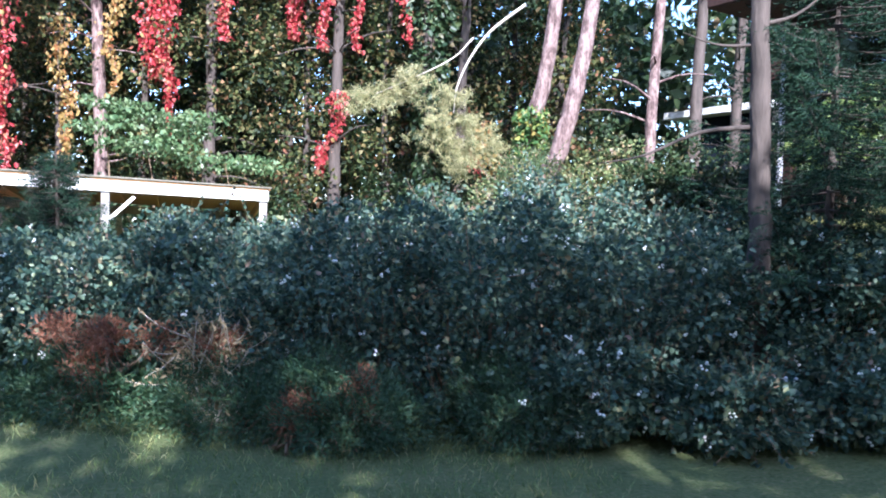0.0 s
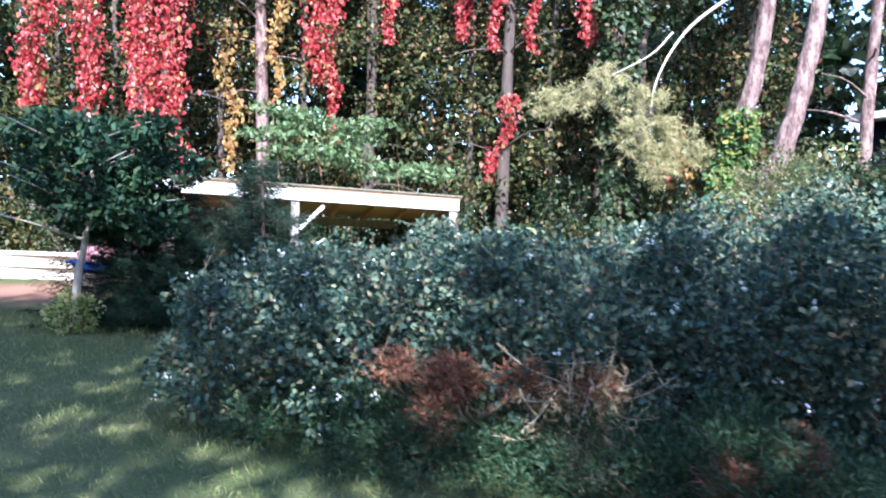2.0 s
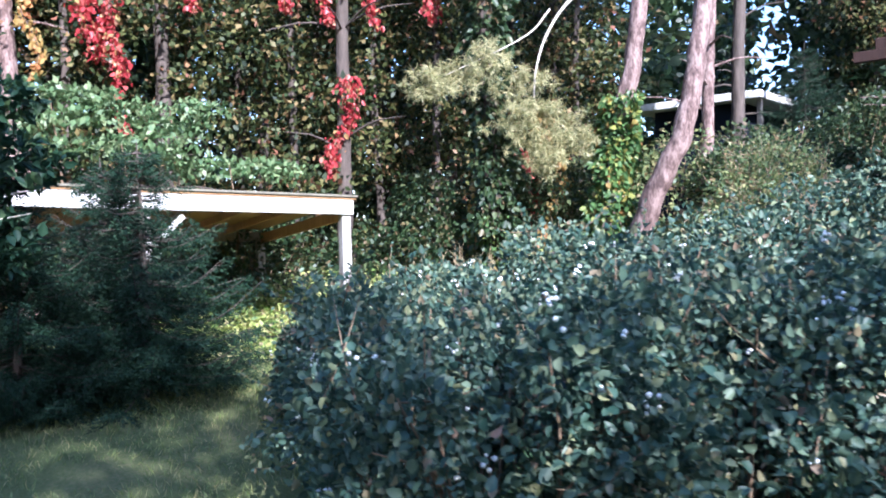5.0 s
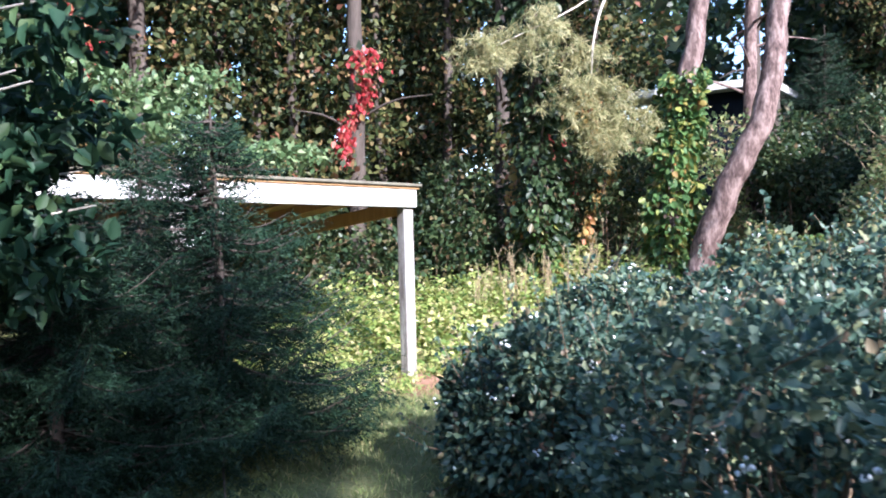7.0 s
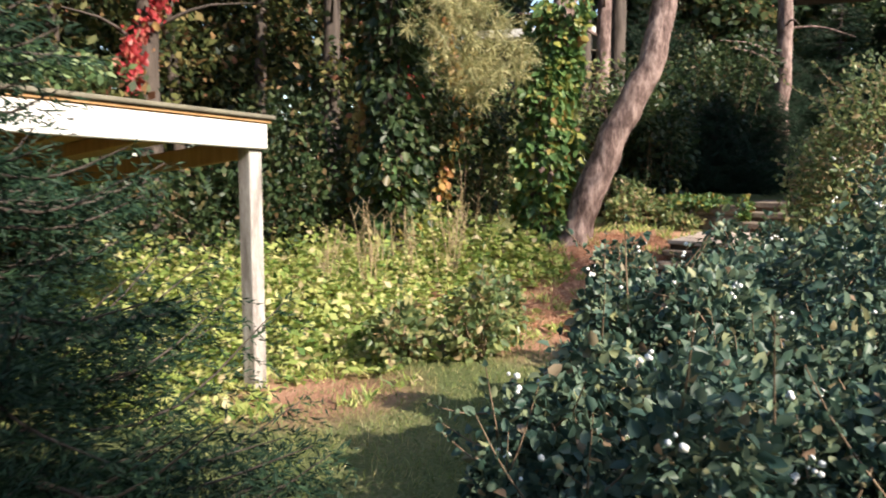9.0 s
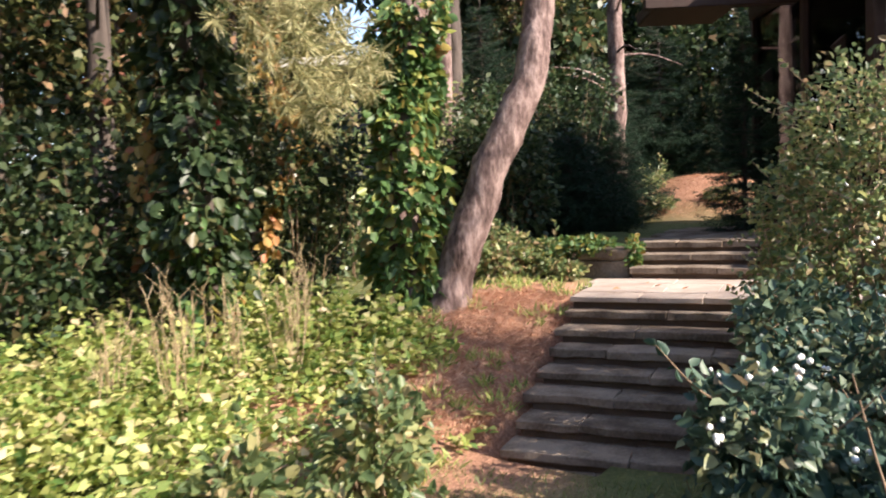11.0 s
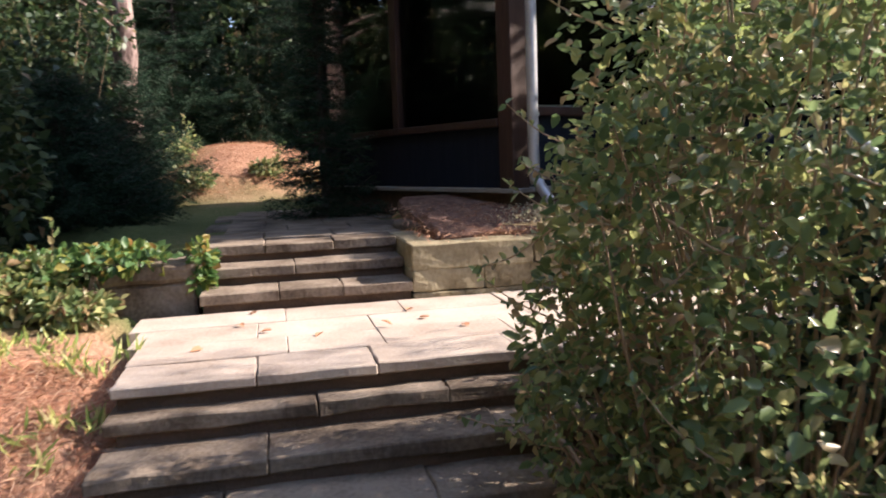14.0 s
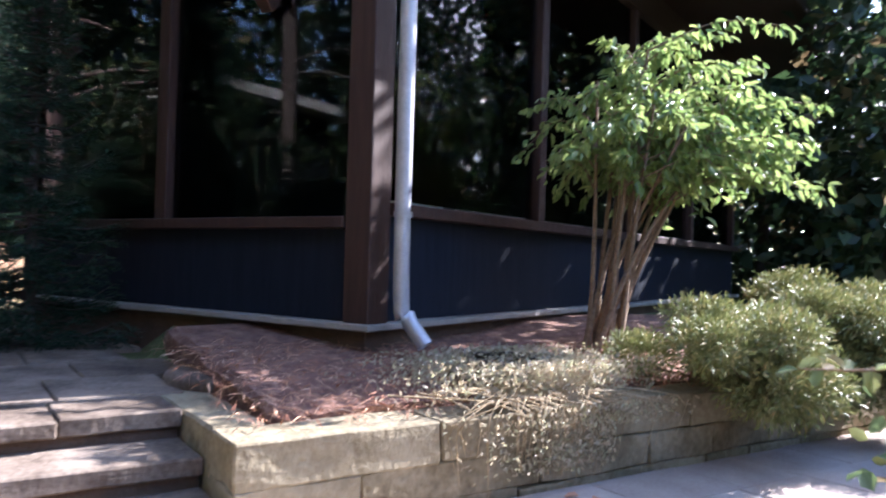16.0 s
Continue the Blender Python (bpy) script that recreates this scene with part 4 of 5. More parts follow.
    for cx, cy, ch, cr in ((6.3, 15.6, 1.5, 0.9), (6.75, 13.1, 2.9, 0.5), (7.6, 16.3, 1.9, 1.1), (5.3, 16.2, 1.7, 0.8), (8.7, 15.95, 1.9, 1.0), (10.2, 16.9, 3.4, 1.5), (12.4, 16.3, 4.6, 1.7), (12.9, 14.3, 5.0, 1.7), (13.2, 12.2, 5.0, 1.6), (8.3, 18.4, 4.5, 1.5)):
        conifer(cx, cy, ch, cr, "dark shaded conifer beyond the terrace", 26)
    conifer(-5.55, 10.95, 2.35, 1.1, "young dark spruce with drooping boughs beside the path", 24)
    conifer(-6.5, 10.5, 2.1, 1.0, "dark bushy spruce in front of the shelter", 20)
    conifer(-7.4, 10.9, 1.8, 1.05, "low dark spruce under the oak", 18)
    conifer(-6.0, 11.9, 2.3, 0.8, "dark spruce close to the shelter's fascia", 20)
    # young oak on the lawn
    x, y = -7.5, 9.8
    lim = []
    for _ in range(14):
        a, z = rng.uniform(0, 6.28), rng.uniform(1.1, 2.3)
        lim.append((spline([(x + 0.12, y, z), (x + 0.6 * math.cos(a), y + 0.6 * math.sin(a), z + 0.2), (x + 1.3 * math.cos(a), y + 1.3 * math.sin(a), z + 0.35)], 7), np.linspace(0.022, 0.004, 7)))
    ob, ln = trunk_thing("young_oak", "young oak with a slim pale trunk and dark lobed leaves", [(x, y, -0.05), (x + 0.05, y, 0.7), (x + 0.2, y, 1.6), (x + 0.15, y, 2.7)], 0.06, 0.02, M_STEMP, lim)
    bl = [(x + 0.2, y, 2.1, 0.9, 0.9, 0.6)]
    for _ in range(15):
        a, q = rng.uniform(0, 6.28), rng.uniform(0.4, 0.9)
        bl.append((x + 0.2 + q * math.cos(a), y + q * math.sin(a), rng.uniform(1.35, 2.6), 0.5, 0.5, 0.26))
    bl += [(x + 1.1, y - 0.3, 2.5, 0.35, 0.3, 0.18)]
    crown(ob, bl, 12000, 0.10, M_OAK, width=0.6, fine=True)
    bush("sucker_growth", "pale leafy suckers round the oak's foot", [(x + 0.05, y - 0.1, 0.22, 0.3, 0.3, 0.3)], 700, 0.07, 0.6, M_WEED, "weeds", 8)
    # sunlit pine bough with a bare pale branch above it
    ob = thing("pine_bough", "sunlit drooping yellow-green pine bough with a bare pale branch", "pine bough", 0.3, 15.6, 4.6)
    lines = [(spline([(1.5, 15.2, 5.75), (0.85, 15.3, 5.25), (0.45, 15.3, 4.7), (0.2, 15.2, 4.1), (0.15, 15.2, 3.6)], 16), np.linspace(0.035, 0.010, 16)), (spline([(0.5, 15.3, 5.1), (0.0, 15.2, 4.6), (-1.4, 15.1, 3.9)], 10), np.linspace(0.02, 0.006, 10))]
    child("branch", tubes("branch", lines, M_STEMP, 7), ob, "bare pale branch")
    P, A = [], []
    for bx, by, bz, br in ((-0.2, 15.2, 3.3, 0.55), (0.25, 15.2, 2.95, 0.5), (-1.2, 15.1, 3.9, 0.5), (-0.7, 15.1, 4.1, 0.5), (-1.7, 15.0, 3.75, 0.35), (0.0, 15.3, 3.9, 0.5), (0.45, 15.3, 3.4, 0.45), (0.35, 15.1, 2.55, 0.4), (0.9, 15.2, 3.0, 0.4)):
        for _ in range(34):
            o = np.array([bx, by, bz]) + rng.normal(size=3) * br * np.array([0.42, 0.38, 0.36])
            k = 42
            w = norm(rng.normal(size=(k, 3)) + [0, -0.2, -0.5])
            P.append(np.repeat(o[None], k, 0))
            A.append(w)
    P, A = np.concatenate(P), np.concatenate(A)
    child("needles", leaf_mesh("needles", P, A, rng.uniform(0.10, 0.2, len(P)), 0.010, M_PINE, 0.3, False), ob, "long yellow-green needles")
    # creepers
    for px, py, z0, z1, w in ((-11.0, 15.6, 1.9, 8.0, 0.75), (-10.1, 15.8, 2.4, 8.0, 0.4), (-9.3, 15.9, 2.0, 8.0, 0.75), (-9.8, 15.9, 3.6, 8.0, 1.0), (-6.6, 18.2, 3.3, 8.5, 0.45), (-6.9, 18.2, 4.6, 8.5, 0.9), (-2.65, 17.7, 2.5, 4.4, 0.42),
                              (-2.7, 17.7, 5.3, 8.5, 0.35), (-1.9, 17.4, 5.2, 8.5, 0.3), (-3.6, 18, 5.6, 8.5, 0.7), (-0.9, 17.9, 5.5, 8.5, 0.6), (0.75, 17.0, 1.5, 3.0, 0.22), (-12.0, 15.4, 3.6, 8.0, 1.0), (-5.2, 18.3, 5.6, 8.5, 0.5)):
        strand(px, py, z0, z1, int(230 * (z1 - z0) * (0.5 + w)), w)

    for px, py, z0, z1, w in ((-8.9, 17.9, 2.6, 6.0, 0.5), (-7.9, 18.3, 4.2, 7.5, 0.4), (-0.5, 16.5, 1.2, 4.0, 0.4), (0.9, 16.2, 1.2, 3.6, 0.35)):
        strand(px, py, z0, z1, int(130 * (z1 - z0) * (0.5 + w)), w, M_GOLD)


def build_woods():
    # under-storey bushes between the trunks
    k = 0
    for x, y, h, r, mat in ((-4.2, 17.2, 1.7, 1.2, M_DARK), (-2.2, 17.2, 1.6, 1.2, M_DARK), (-0.2, 17.4, 1.9, 1.3, M_DARK), (1.4, 16.8, 2.0, 1.1, M_DARK), (3.2, 17.0, 2.3, 1.3, M_BUSH), (5.2, 16.4, 2.2, 1.2, M_DARK), (7.4, 16.8, 2.6, 1.4, M_DARK),
                            (-6.5, 18.0, 1.8, 1.3, M_DARK), (-9.0, 18.5, 2.4, 1.5, M_DARK), (-12.0, 18.0, 2.4, 1.6, M_DARK), (12.6, 17.6, 3.2, 1.3, M_DARK), (14.5, 15.6, 5.0, 1.8, M_DARK), (15.5, 18.0, 6.0, 2.2, M_DARK), (14.8, 13.4, 5.0, 1.5, M_DARK), (10.2, 17.8, 3.0, 1.5, M_DARK), (4.6, 15.6, 1.9, 0.7, M_DARK)):
        g = float(ground_z(x, y))
        bl = [(x, y, g + h * 0.45, r, r * 0.8, h * 0.52)] + [(x + rng.uniform(-r, r), y + rng.uniform(-0.5, 0.5), g + h * rng.uniform(0.5, 0.95), r * 0.5, r * 0.5, h * 0.25) for _ in range(4)]
        bush("woodland_bush", "shadowy green woodland bush between the pines", bl, 4500, 0.11, 0.6, mat, "bush", 24, M_STEM, 0, 10, "woodland bushes", False)
    # flat sprays of pale leaves over the shelter's roof
    for x, y, z, r in ((-6.3, 16.2, 2.9, 1.3), (-4.7, 16.4, 2.6, 1.2), (-5.6, 16.6, 3.5, 1.2), (-7.3, 16.3, 3.6, 1.0)):
        ob = thing("layered_shrub", "shrub with level sprays of light green leaves", "shrub", x, y, 0.0, "layered shrubs")
        child("stem", tubes("stem", [(spline([(x, y + 0.3, -0.1), (x + 0.1, y + 0.2, z * 0.6), (x, y, z)], 8), np.linspace(0.035, 0.008, 8))], M_STEM, 6), ob)
        crown(ob, [(x + rng.uniform(-r, r) * 0.7, y + rng.uniform(-0.4, 0.4), z + rng.uniform(-0.35, 0.3), r * 0.6, 0.6, 0.10) for _ in range(6)], 1000, 0.13, M_LAYER, "foliage", 0.55, False)
    # leafy under-storey trees that fill the wood between the trunks
    for k in range(30):
        x, y = -16 + k * 1.05 + rng.uniform(-0.4, 0.4), (19.0, 21.5, 20.0)[k % 3] + rng.uniform(-0.6, 0.6)
        g, h = float(ground_z(x, y)), rng.uniform(7.5, 10.5)
        if 4.5 < x < 11:
            continue
        ob, ln = trunk_thing("woodland_tree", "shadowy leafy tree filling the wood behind the pines", [(x, y, g - 0.1), (x + rng.normal() * 0.2, y, g + h * 0.5), (x, y, g + h)], 0.11, 0.04, M_BARKD)
        bl = [(x + rng.normal() * 0.7, y + rng.normal() * 0.6, g + z, rng.uniform(0.6, 1.2), rng.uniform(0.6, 1.1), rng.uniform(0.35, 0.7)) for z in np.arange(0.5, h, 0.42)]
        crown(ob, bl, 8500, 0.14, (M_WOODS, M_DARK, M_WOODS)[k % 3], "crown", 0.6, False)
    for x, y in ((13.0, 19.6), (15.4, 17.6), (17.0, 15.2), (17.2, 12.6), (15.6, 20.6), (18.5, 18.0), (11.6, 1.8), (9.9, 0.8), (13.2, 3.4)):
        g, h = float(ground_z(x, y)), 8.5 if y > 8 else 6.0
        ob, ln = trunk_thing("woodland_tree", "shadowy leafy tree filling the wood beyond the terrace", [(x, y, g - 0.1), (x, y, g + h * 0.5), (x, y, g + h)], 0.14, 0.04, M_BARKD)
        crown(ob, [(x + rng.normal() * 0.8, y + rng.normal() * 0.8, g + z, 1.3, 1.3, 0.7) for z in np.arange(0.4, h, 0.4)], 8000, 0.28, M_DARK, "crown", 0.6, False)
    # deep woods as one mass of leaves, with gaps to the sky
    V, F, base = [], [], 0
    for ring, (ra, rb, n, top) in enumerate(((22, 27, 60, 11), (28, 40, 70, 15))):
        for k in range(n):
            a = k / n * 6.283 + rng.uniform(-0.05, 0.05)
            q = rng.uniform(ra, rb)
            x, y = 1.0 + q * math.sin(a), 4 + q * math.cos(a)
            if y < (-3 if x > 3 else 6) and ring == 0:
                continue
            h = top * rng.uniform(0.75, 1.15)
            bl = [(x + rng.normal() * 1.0, y + rng.normal() * 0.9, z, rng.uniform(1.0, 2.1), rng.uniform(0.9, 1.9), rng.uniform(0.5, 1.1)) for z in np.arange(0.4, h, 0.6)]
            p, d = blob_points(bl, 2600, 0.8, 0.3)
            L = rng.uniform(0.25, 0.6, len(p))
            v, f = leaf_arrays(p, d * 0.5 + rng.normal(size=p.shape) * 0.7, L, L * 0.6, 0.5, False)
            V.append(v)
            F.append(f + base)
            base += len(v)
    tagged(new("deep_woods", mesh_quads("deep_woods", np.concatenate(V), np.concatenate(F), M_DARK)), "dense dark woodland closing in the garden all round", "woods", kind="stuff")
    # tall unseen trees added on the sunny side to shade the lawn and hedge
    for x, y, h in ((-7.5, -6.5, 12.4), (-3.9, -6.2, 13.2), (-5.4, -7.5, 13.6), (0.5, -6.8, 10.6), (2.6, -6.3, 10.2), (5.8, -6.8, 9.4), (9.2, -6.0, 9.2), (-11, -5.5, 9.6), (-14, -6, 9.0)):
        ob, ln = trunk_thing("shade_tree", "unseen tall leafy tree added to shade the lawn and hedge", [(x, y, -0.1), (x + 0.1, y, 4), (x, y, h - 1)], 0.2, 0.06, M_BARKD)
        bl = [(x + rng.uniform(-1.5, 1.5), y + rng.uniform(-1.2, 1.2), z, rng.uniform(0.9, 1.7), rng.uniform(0.9, 1.6), rng.uniform(0.5, 1.0)) for z in np.arange(2.2, h, 0.34)]
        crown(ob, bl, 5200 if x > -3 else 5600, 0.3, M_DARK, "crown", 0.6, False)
    # added out of view, only to block sun from the house front
    x, y = 6.8, 4.8
    ob, ln = trunk_thing("shade_tree", "unseen slender tree added to keep sun off the house front", [(x, y, 0.1), (x, y, 4), (x, y, 7.4)], 0.12, 0.03, M_BARKD)
    crown(ob, [(x + rng.normal() * 0.2, y + rng.normal() * 0.3, z, 0.8, 0.8, 0.5) for z in np.arange(2.2, 7.4, 0.3)], 9000, 0.2, M_DARK, "crown", 0.6, False)


def build_ground_cover():
    # grass
    n = 90000
    x, y = rng.uniform(-9.5, 3.0, n), rng.uniform(2.6, 15.5, n)
    u, v = stair_uv(x, y)
    keep = ~((u > -2.5) & (v > -0.3)) & ~((x > 0.0) & (y > 13.2)) & ~((y > 5.6) & (y < 9.8) & (x > -3.6)) & ~(y > 15.0 + x * 0.0)
    keep &= np.array([noise.noise((a * 0.8, b * 0.8, 4)) for a, b in zip(x, y)]) > -0.28
    x, y = x[keep], y[keep]
    p = np.stack([x, y, ground_z(x, y) - 0.005], 1)
    ax = rng.normal(size=p.shape) * 0.55
    ax[:, 2] = 1
    L = rng.uniform(0.03, 0.085, len(p))
    tagged(new("grass", leaf_mesh("grass", p, ax, L, 0.006, M_GRASS, 0, False, 0.3)), "short lawn grass with worn patches", "grass", kind="stuff")
    # weeds in the sunny clearing
    n = 6000
    x, y = rng.uniform(-6.5, 0.9, n), rng.uniform(13.0, 16.8, n)
    dens = np.array([noise.noise((a * 0.9, b * 0.9, 9)) for a, b in zip(x, y)])
    keep = (dens * 0.7 + (y - 14.4) * 0.4 + rng.normal(size=n) * 0.35 > 0.0) & ~((x > 0.2) & (y < 14.0)) & ~((x > -1.6) & (y < 14.1) & (rng.random(n) < 0.7))
    x, y = x[keep], y[keep]
    g = ground_z(x, y)
    P, A, S = [], [], []
    hmax = np.clip(0.06 + (y - 13.4) * 0.15, 0.05, 0.6) * rng.uniform(0.5, 1.4, len(x))
    for k in range(11):
        f = rng.random(len(x))
        P.append(np.stack([x + rng.normal(size=len(x)) * 0.06, y + rng.normal(size=len(x)) * 0.06, g + f * hmax], 1))
        a = rng.normal(size=(len(x), 3))
        a[:, 2] = np.abs(a[:, 2]) * 0.5
        A.append(a)
        S.append(rng.uniform(0.05, 0.12, len(x)))
    S = np.concatenate(S)
    tagged(new("weeds", leaf_mesh("weeds", np.concatenate(P), np.concatenate(A), S, S * 0.6, M_WEED, 0.8, False)), "sunlit yellow-green weeds in the clearing", "weeds", kind="stuff")
    # low tufts scattered on the bank and along the path
    n = 420
    x, y = rng.uniform(-3.8, 3.2, n), rng.uniform(12.2, 15.0, n)
    u, v = stair_uv(x, y)
    ok = (v < -0.06) & (np.array([noise.noise((a * 1.4, b * 1.4, 2)) for a, b in zip(x, y)]) > -0.05)
    x, y = np.repeat(x[ok], 16), np.repeat(y[ok], 16)
    p = np.stack([x + rng.normal(size=len(x)) * 0.05, y + rng.normal(size=len(x)) * 0.05, ground_z(x, y)], 1)
    ax = rng.normal(size=p.shape) * 0.6
    ax[:, 2] = 0.8
    tagged(new("tufts", leaf_mesh("tufts", p, ax, rng.uniform(0.06, 0.16, len(p)), 0.018, M_WEED, 0.2, False)), "low green tufts on the needle-strewn bank", "weeds", kind="stuff")
    for x, y, h, r in ((-1.6, 12.95, 0.62, 0.28), (-1.15, 13.2, 0.5, 0.25), (-2.1, 13.4, 0.45, 0.25), (-0.7, 13.7, 0.4, 0.22)):
        g = float(ground_z(x, y))
        bush("clearing_plant", "leafy green plant at the edge of the sunny clearing", [(x, y, g + h * 0.5, r, r, h * 0.55), (x + 0.1, y, g + h * 0.8, r * 0.5, r * 0.5, h * 0.3)], 700, 0.085, 0.7, M_BUSH, "plant", 14, M_STEM, 0, 6, "clearing plants")
    # dry flower stalks
    for x, y in ((-1.3, 15.0), (-0.6, 15.2), (-0.2, 15.0), (-1.0, 15.4), (0.2, 15.3), (-1.7, 15.3)):
        g = float(ground_z(x, y))
        ob = thing("dry_stalks", "clump of tall dry straw-coloured stalks", "dry plant", x, y, g, "dry stalks")
        lines = []
        for _ in range(9):
            b = np.array([x + rng.normal() * 0.07, y + rng.normal() * 0.07, g])
            h = rng.uniform(0.6, 1.05)
            e = b + [rng.normal() * 0.1, rng.normal() * 0.1, h]
            lines.append((spline([b, (b + e) / 2 + rng.normal(size=3) * 0.02, e], 6), np.linspace(0.006, 0.003, 6)))
            for _ in range(4):
                f = rng.uniform(0.6, 1)
                o = b + (e - b) * f
                lines.append((np.array([o, o + [rng.normal() * 0.07, rng.normal() * 0.07, 0.12]]), np.array([0.003, 0.0015])))
        rest("branchwork", tubes("branchwork", lines, M_DRY, 4), ob)
    # fallen needles beside the steps and on the bed
    def litter(name, label, n, x0, x1, y0, y1, zf, cond):
        x, y = rng.uniform(x0, x1, n), rng.uniform(y0, y1, n)
        k = cond(x, y)
        x, y = x[k], y[k]
        p = np.stack([x, y, zf(x, y) + rng.uniform(0, 0.03, len(x))], 1)
        ax = rng.normal(size=p.shape)
        ax[:, 2] *= 0.25
        tagged(new(name, leaf_mesh(name, p, ax, rng.uniform(0.05, 0.13, len(p)), 0.006, M_LITTER, 1.5, False)), label, "pine litter", kind="stuff")
    litter("pine_litter", "reddish fallen pine needles on the bank beside the steps", 26000, -0.9, 3.2, 12.9, 15.0, ground_z, lambda x, y: (stair_uv(x, y)[1] < -0.03) & (((x - 0.8) / 1.7) ** 2 + ((y - 14.0) / 0.9) ** 2 < 1))
    # needles end where the bank's sun patch ends; darker ground stands for shade
    litter("needle_drift", "orange needles beyond the terrace, laid only in the sunlit oval", 12000, 8.2, 12.4, 13.4, 16.4, lambda x, y: 1.17 + mound(x, y), lambda x, y: ((x - 10.1) / 1.6) ** 2 + ((y - 14.7) / 0.95) ** 2 < 1 + 0.3 * np.sin(x * 5 + y * 3))
    litter("bed_litter", "dry needles strewn on the flower bed", 6000, 3.2, 5.2, 9.0, 12.4, lambda x, y: 1.14 + (stair_uv(x, y)[0] - 1.9) * 0.12, lambda x, y: (stair_uv(x, y)[0] > 1.7) & (stair_uv(x, y)[0] < 3.0) & (stair_uv(x, y)[1] > 1.7))
    for x, y, h in ((9.0, 15.1, 0.26), (9.9, 15.6, 0.3), (9.5, 14.25, 0.18), (10.7, 15.7, 0.3)):
        g = 1.12 + float(mound(x, y))
        bush("bank_plant", "leafy green plant on the needle-covered bank", [(x, y, g + h * 0.5, 0.22, 0.22, h * 0.6)], 260, 0.09, 0.5, M_BUSH, "plant", 12, M_STEM, 0, 6, "bank plants")
    # a few leaves on the landing
    for k in range(16):
        px, py = uv_xy(rng.uniform(0.3, 1.5), rng.uniform(0.2, 4))
        me = leaf_mesh("fallen_leaf", np.array([[px, py, 0.748]]), np.array([[rng.normal(), rng.normal(), 0.05]]), 0.07, 0.045, M_LITTER, 3, True)
        tagged(new("fallen_leaf", me), "curled brown fallen leaf on the flagstones", "leaf", group="fallen leaves")


def build_beds():
    # junipers along the hedge's foot, green with dead brown sprays
    for x, y, r, m, lab in ((-2.4, 5.35, 0.75, M_JUNI, 0), (-1.3, 5.15, 0.7, M_JUNI, 0), (-0.6, 4.95, 0.55, M_JUNI, 0), (-3.3, 5.9, 0.6, M_JUNI, 0), (0.6, 5.1, 0.5, M_JUNI, 0)):
        juniper(x, y, 0, [(x, y, 0.18, r, 0.42, 0.26), (x - 0.2, y + 0.2, 0.3, r * 0.6, 0.35, 0.26)], 16000, m, "low spreading green juniper at the hedge's foot")
    for x, y, z, r, h in ((-2.3, 5.35, 0.58, 0.28, 0.06), (-2.45, 5.3, 0.42, 0.11, 0.08), (-1.6, 5.3, 0.52, 0.17, 0.07), (-0.9, 4.85, 0.24, 0.10, 0.05), (-0.5, 5.0, 0.36, 0.06, 0.04)):
        bl = [(x + rng.normal() * r * 0.5, y + rng.normal() * 0.06, z + rng.normal() * h * 0.5, r * 0.4, 0.10, h * 0.8) for _ in range(7)]
        juniper(x, y, z - 0.2, bl, int(1200 + 7000 * r), M_BROWNN, "dead rust-brown juniper spray", "dead_juniper")
    bush("dry_brush", "tangle of pale dry stems in front of the hedge", [(-1.6, 5.25, 0.45, 0.3, 0.15, 0.34)], 900, 0.06, 0.25, M_DRY, "dry brush", 18, M_STEMP, 0, 30)
    # shrub, junipers and pale ground cover on the house bed
    x, y, g = 5.05, 9.7, 1.2
    ob = thing("arching_shrub", "multi-stemmed shrub with arching sprays of glossy sunlit leaves", "shrub", x, y, g)
    lines, P, A = [], [], []
    for _ in range(15):
        b = np.array([x + rng.normal() * 0.09, y + rng.normal() * 0.09, g - 0.02])
        a = rng.uniform(0, 6.28)
        m = b + np.array([math.cos(a) * 0.12, math.sin(a) * 0.12, rng.uniform(0.6, 0.8)])
        m[:2] += (-0.06, -0.13)
        e = m + np.array([math.cos(a) * 0.26 - 0.10, math.sin(a) * 0.26 - 0.24, rng.uniform(0.65, 1.2)])
        lines.append((spline([b, m, e], 10), np.linspace(0.022, 0.008, 10)))
        for _ in range(9):
            aa = rng.uniform(0, 6.28)
            f = rng.uniform(0.35, 1)
            o = m + (e - m) * f
            ln = rng.uniform(0.25, 0.5)
            d = np.array([math.cos(aa), math.sin(aa), 0])
            if rng.random() < 0.35:
                d, ln = norm(np.array([-0.3 + rng.normal() * 0.3, -1 + rng.normal() * 0.2, 0])), rng.uniform(0.5, 0.95)
            s = spline([o, o + d * ln * 0.5 + [0, 0, 0.18], o + d * ln + [0, 0, rng.uniform(-0.05, 0.3)]], 14)
            lines.append((s, np.linspace(0.006, 0.002, 14)))
            for k in range(2, 14):
                for _ in range(4):
                    P.append(s[k] + rng.normal(size=3) * 0.02)
                    A.append(d * 0.4 + rng.normal(size=3) * 0.35 + [0, 0, -0.55])
    rest("branchwork", tubes("branchwork", lines, M_STEM, 6), ob, "bare brown stems")
    L = rng.uniform(0.05, 0.1, len(P))
    child("foliage", leaf_mesh("foliage", np.array(P), np.array(A), L, L * 0.42, leafy("glossy_leaf", [(0, (0.15, 0.24, 0.07)), (1, (0.36, 0.43, 0.14))], 0.28, 0.5), 0.2, True), ob, "glossy pointed leaves")
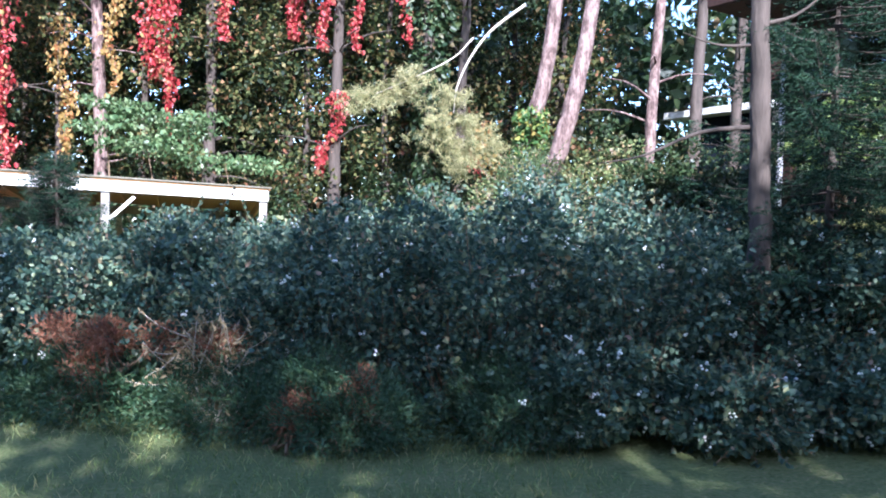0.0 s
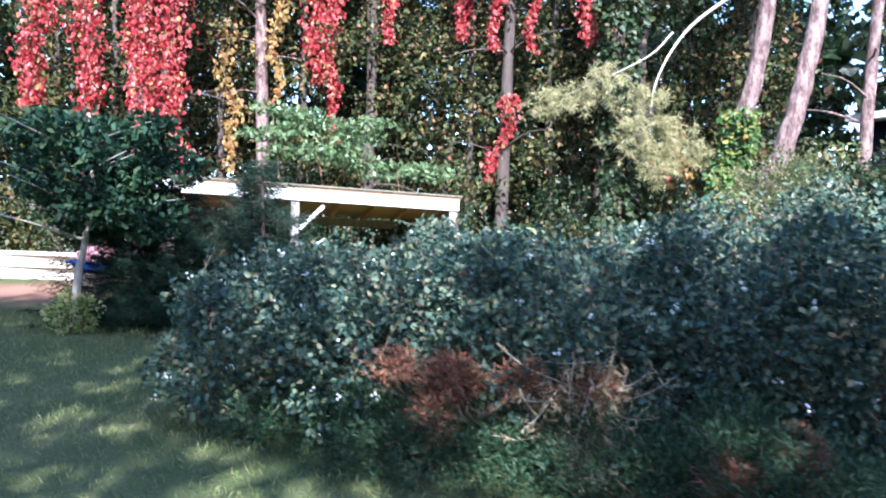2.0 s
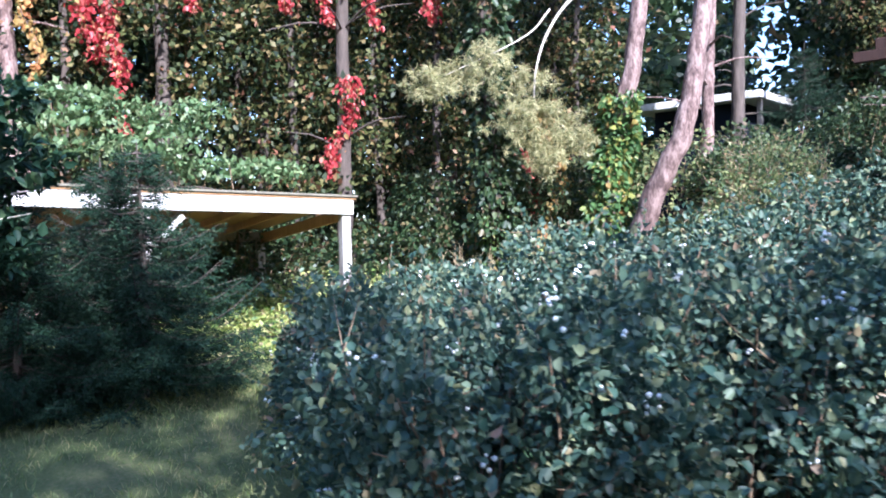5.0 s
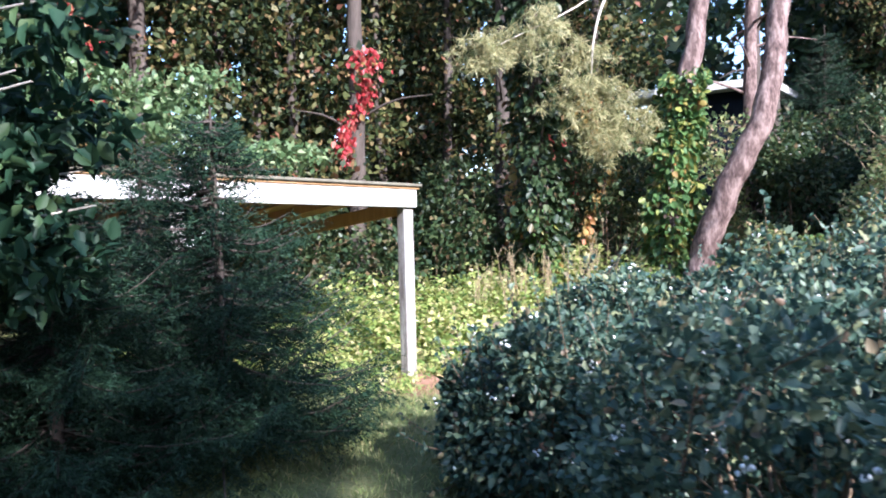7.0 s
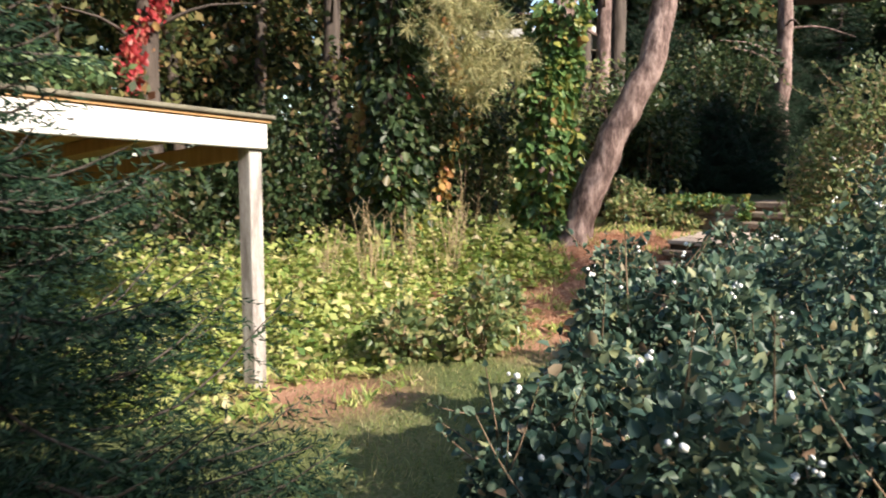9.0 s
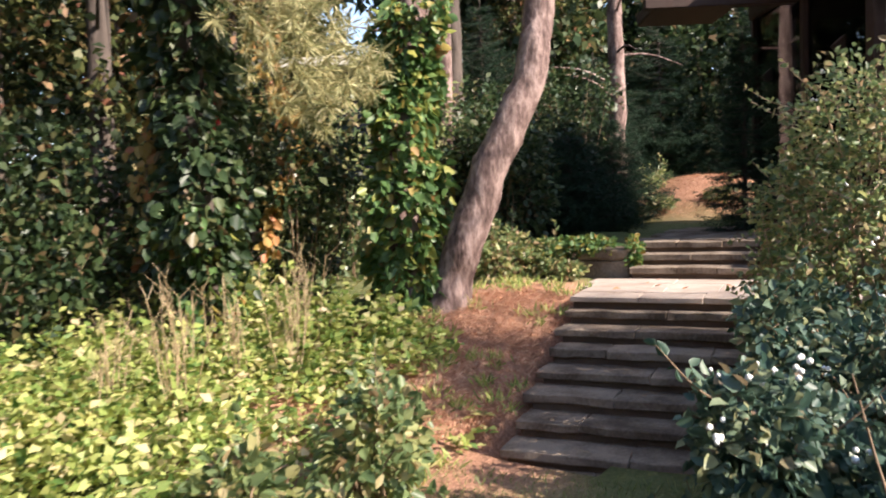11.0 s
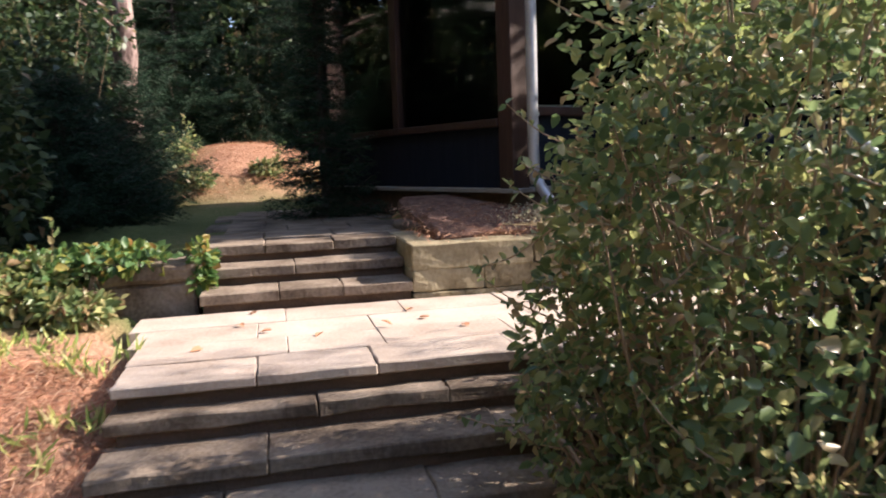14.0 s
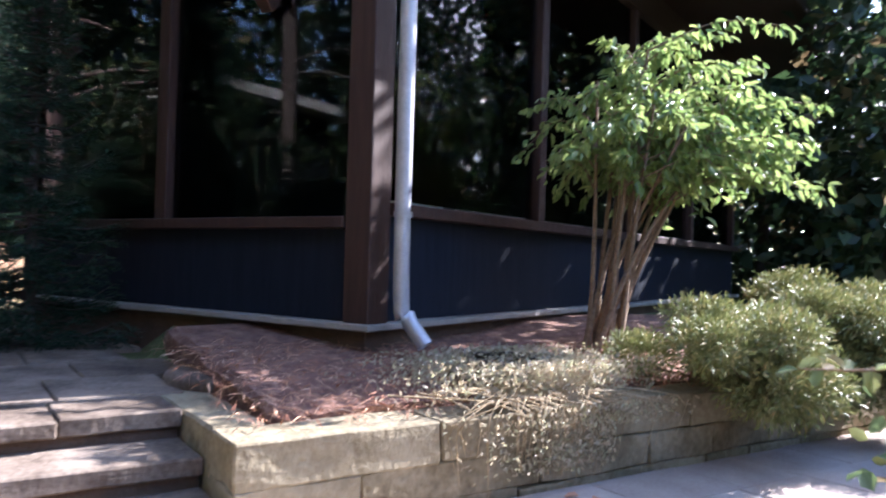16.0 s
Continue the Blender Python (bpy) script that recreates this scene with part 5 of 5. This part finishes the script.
    for x, y, r, h, mat in ((4.2, 9.3, 0.55, 0.26, M_JUNI2), (4.5, 8.5, 0.6, 0.36, M_JUNI2), (4.2, 7.9, 0.55, 0.3, M_JUNI2)):
        juniper(x, y, 1.14, [(x, y, 1.2 + h * 0.3, r * 0.6, r * 0.5, h * 0.8), (x - 0.3, y + 0.1, 1.18, r * 0.5, 0.3, h * 0.5)] + [(x + rng.normal() * r * 0.5, y + rng.normal() * r * 0.5, 1.16 + rng.uniform(0.1, 1.3) * h, r * 0.3, r * 0.3, h * 0.22) for _ in range(9)], 30000, mat, "golden-green spreading juniper over the stone wall")
    P = [], []
    px = []
    for _ in range(13000):
        u, v = rng.uniform(1.5, 2.35), 3.2 + rng.normal() * 0.27
        X, Y = uv_xy(u, v)
        z = 1.16 + rng.uniform(-0.02, 0.14) if u > 1.6 else 1.12 - rng.uniform(0, 0.28) * (1 if abs(v - 3.0) < 0.45 else 0.4)
        px.append((X, Y, z))
    px = np.array(px)
    ax = rng.normal(size=px.shape)
    ax[:, 2] -= 0.5
    ob = thing("trailing_plant", "pale dried trailing ground cover spilling over the wall", "ground cover", *uv_xy(1.9, 3.1), 1.2)
    child("foliage", leaf_mesh("foliage", px, ax, rng.uniform(0.018, 0.034, len(px)), 0.011, M_PALE, 0.4, True), ob)
    lines = []
    for _ in range(50):
        X, Y = uv_xy(1.54, 3.05 + rng.normal() * 0.3)
        lines.append((spline([uv_xy(1.7, 3.05 + rng.normal() * 0.3) + (1.2,), (X, Y, 1.11), (X, Y, 1.11 - rng.uniform(0.1, 0.35))], 7), np.linspace(0.004, 0.0015, 7)))
    rest("branchwork", tubes("branchwork", lines, M_DRY, 4), ob)
    # creeper over the cheek block and plants beside it
    X, Y = uv_xy(1.95, -0.3)
    bush("block_creeper", "bright green creeper trailing over the stone block", [(X, Y, 1.08, 0.35, 0.35, 0.09), (*uv_xy(1.85, 0.24), 0.98, 0.12, 0.09, 0.2), (*uv_xy(1.9, -0.7), 1.05, 0.3, 0.3, 0.12)], 1500, 0.07, 0.75, M_IVY, "creeper", 10)
    for u, v, h in ((1.7, -0.75, 0.35), (1.5, -1.05, 0.5), (1.9, -1.4, 0.55), (1.2, -1.2, 0.4), (2.0, -1.9, 0.8), (1.55, -0.5, 0.18)):
        X, Y = uv_xy(u, v)
        g = float(ground_z(X, Y))
        bush("bank_plant", "leafy green plant on the needle-covered bank", [(X, Y, g + h * 0.5, 0.22, 0.22, h * 0.55)], 420, 0.08, 0.6, M_BUSH, "plant", 12, M_STEM, 0, 4, "bank plants")


def build_far_things():
    # low outbuilding beyond the pines
    x, y = 10.5, 22.3
    ob = thing("outbuilding", "small dark outbuilding with a pale roof edge among the trees", "shed", x, y, 1.8)
    part("wall", oriented(box_bm(-2.2, 2.2, 0, 2.5, 1.5, 4.7), (x, y, 0), 32), M_PANEL, ob)
    part("roof", oriented(box_bm(-2.7, 2.7, -0.7, 3.0, 4.702, 4.9), (x, y, 0), 32), M_WHITE, ob, "pale roof edge")
    for a in (-2.3, 0.0, 2.3):
        part("post", oriented(box_bm(a - 0.06, a + 0.06, -0.6, -0.48, 1.5, 4.7), (x, y, 0), 32), M_GREYW, ob)
    # pile of pale planks and a blue tub with a pink cloth by the woods
    wp = thing("plank_pile", "stack of pale weathered planks in the sun", "wood pile", -12.3, 16.4, 0)
    for k in range(7):
        part("plank", oriented(box_bm(-1.2 + 0.1 * (k % 2), 1.2, -0.3 + 0.05 * (k % 3), 0.25, 0.02 + k * 0.085, 0.09 + k * 0.085), (-12.3, 16.4, 0), 5 + 2 * (k % 3)), M_STEMP, wp)
    x, y = -9.4, 13.4
    tub = thing("blue_tub", "blue plastic tub on a stump with a pink cloth in it", "tub", x, y, 0.0)
    child("stump", tubes("stump", [([(x, y, -0.1), (x, y, 0.2), (x, y, 0.5), (x, y, 0.501)], (0.3, 0.25, 0.24, 0.01))], M_BARKD, 14), tub)
    child("tub", tubes("tub", [([(x, y, 0.5), (x, y, 0.62), (x, y, 0.66), (x, y, 0.66), (x, y, 0.56)], (0.3, 0.4, 0.44, 0.4, 0.05))], M_BLUE, 20), tub)
    bm = bmesh.new()
    bmesh.ops.create_icosphere(bm, subdivisions=3, radius=0.3)
    for v in bm.verts:
        v.co = Vector((x + 0.05, y, 0.74)) + Vector((v.co.x, v.co.y, v.co.z * 0.65)) * (1 + 0.35 * noise.noise(v.co * 6))
    part("cloth", bm, M_PINK, tub, "crumpled pink cloth")


build_trees()
build_woods()
build_ground_cover()
build_beds()
build_far_things()
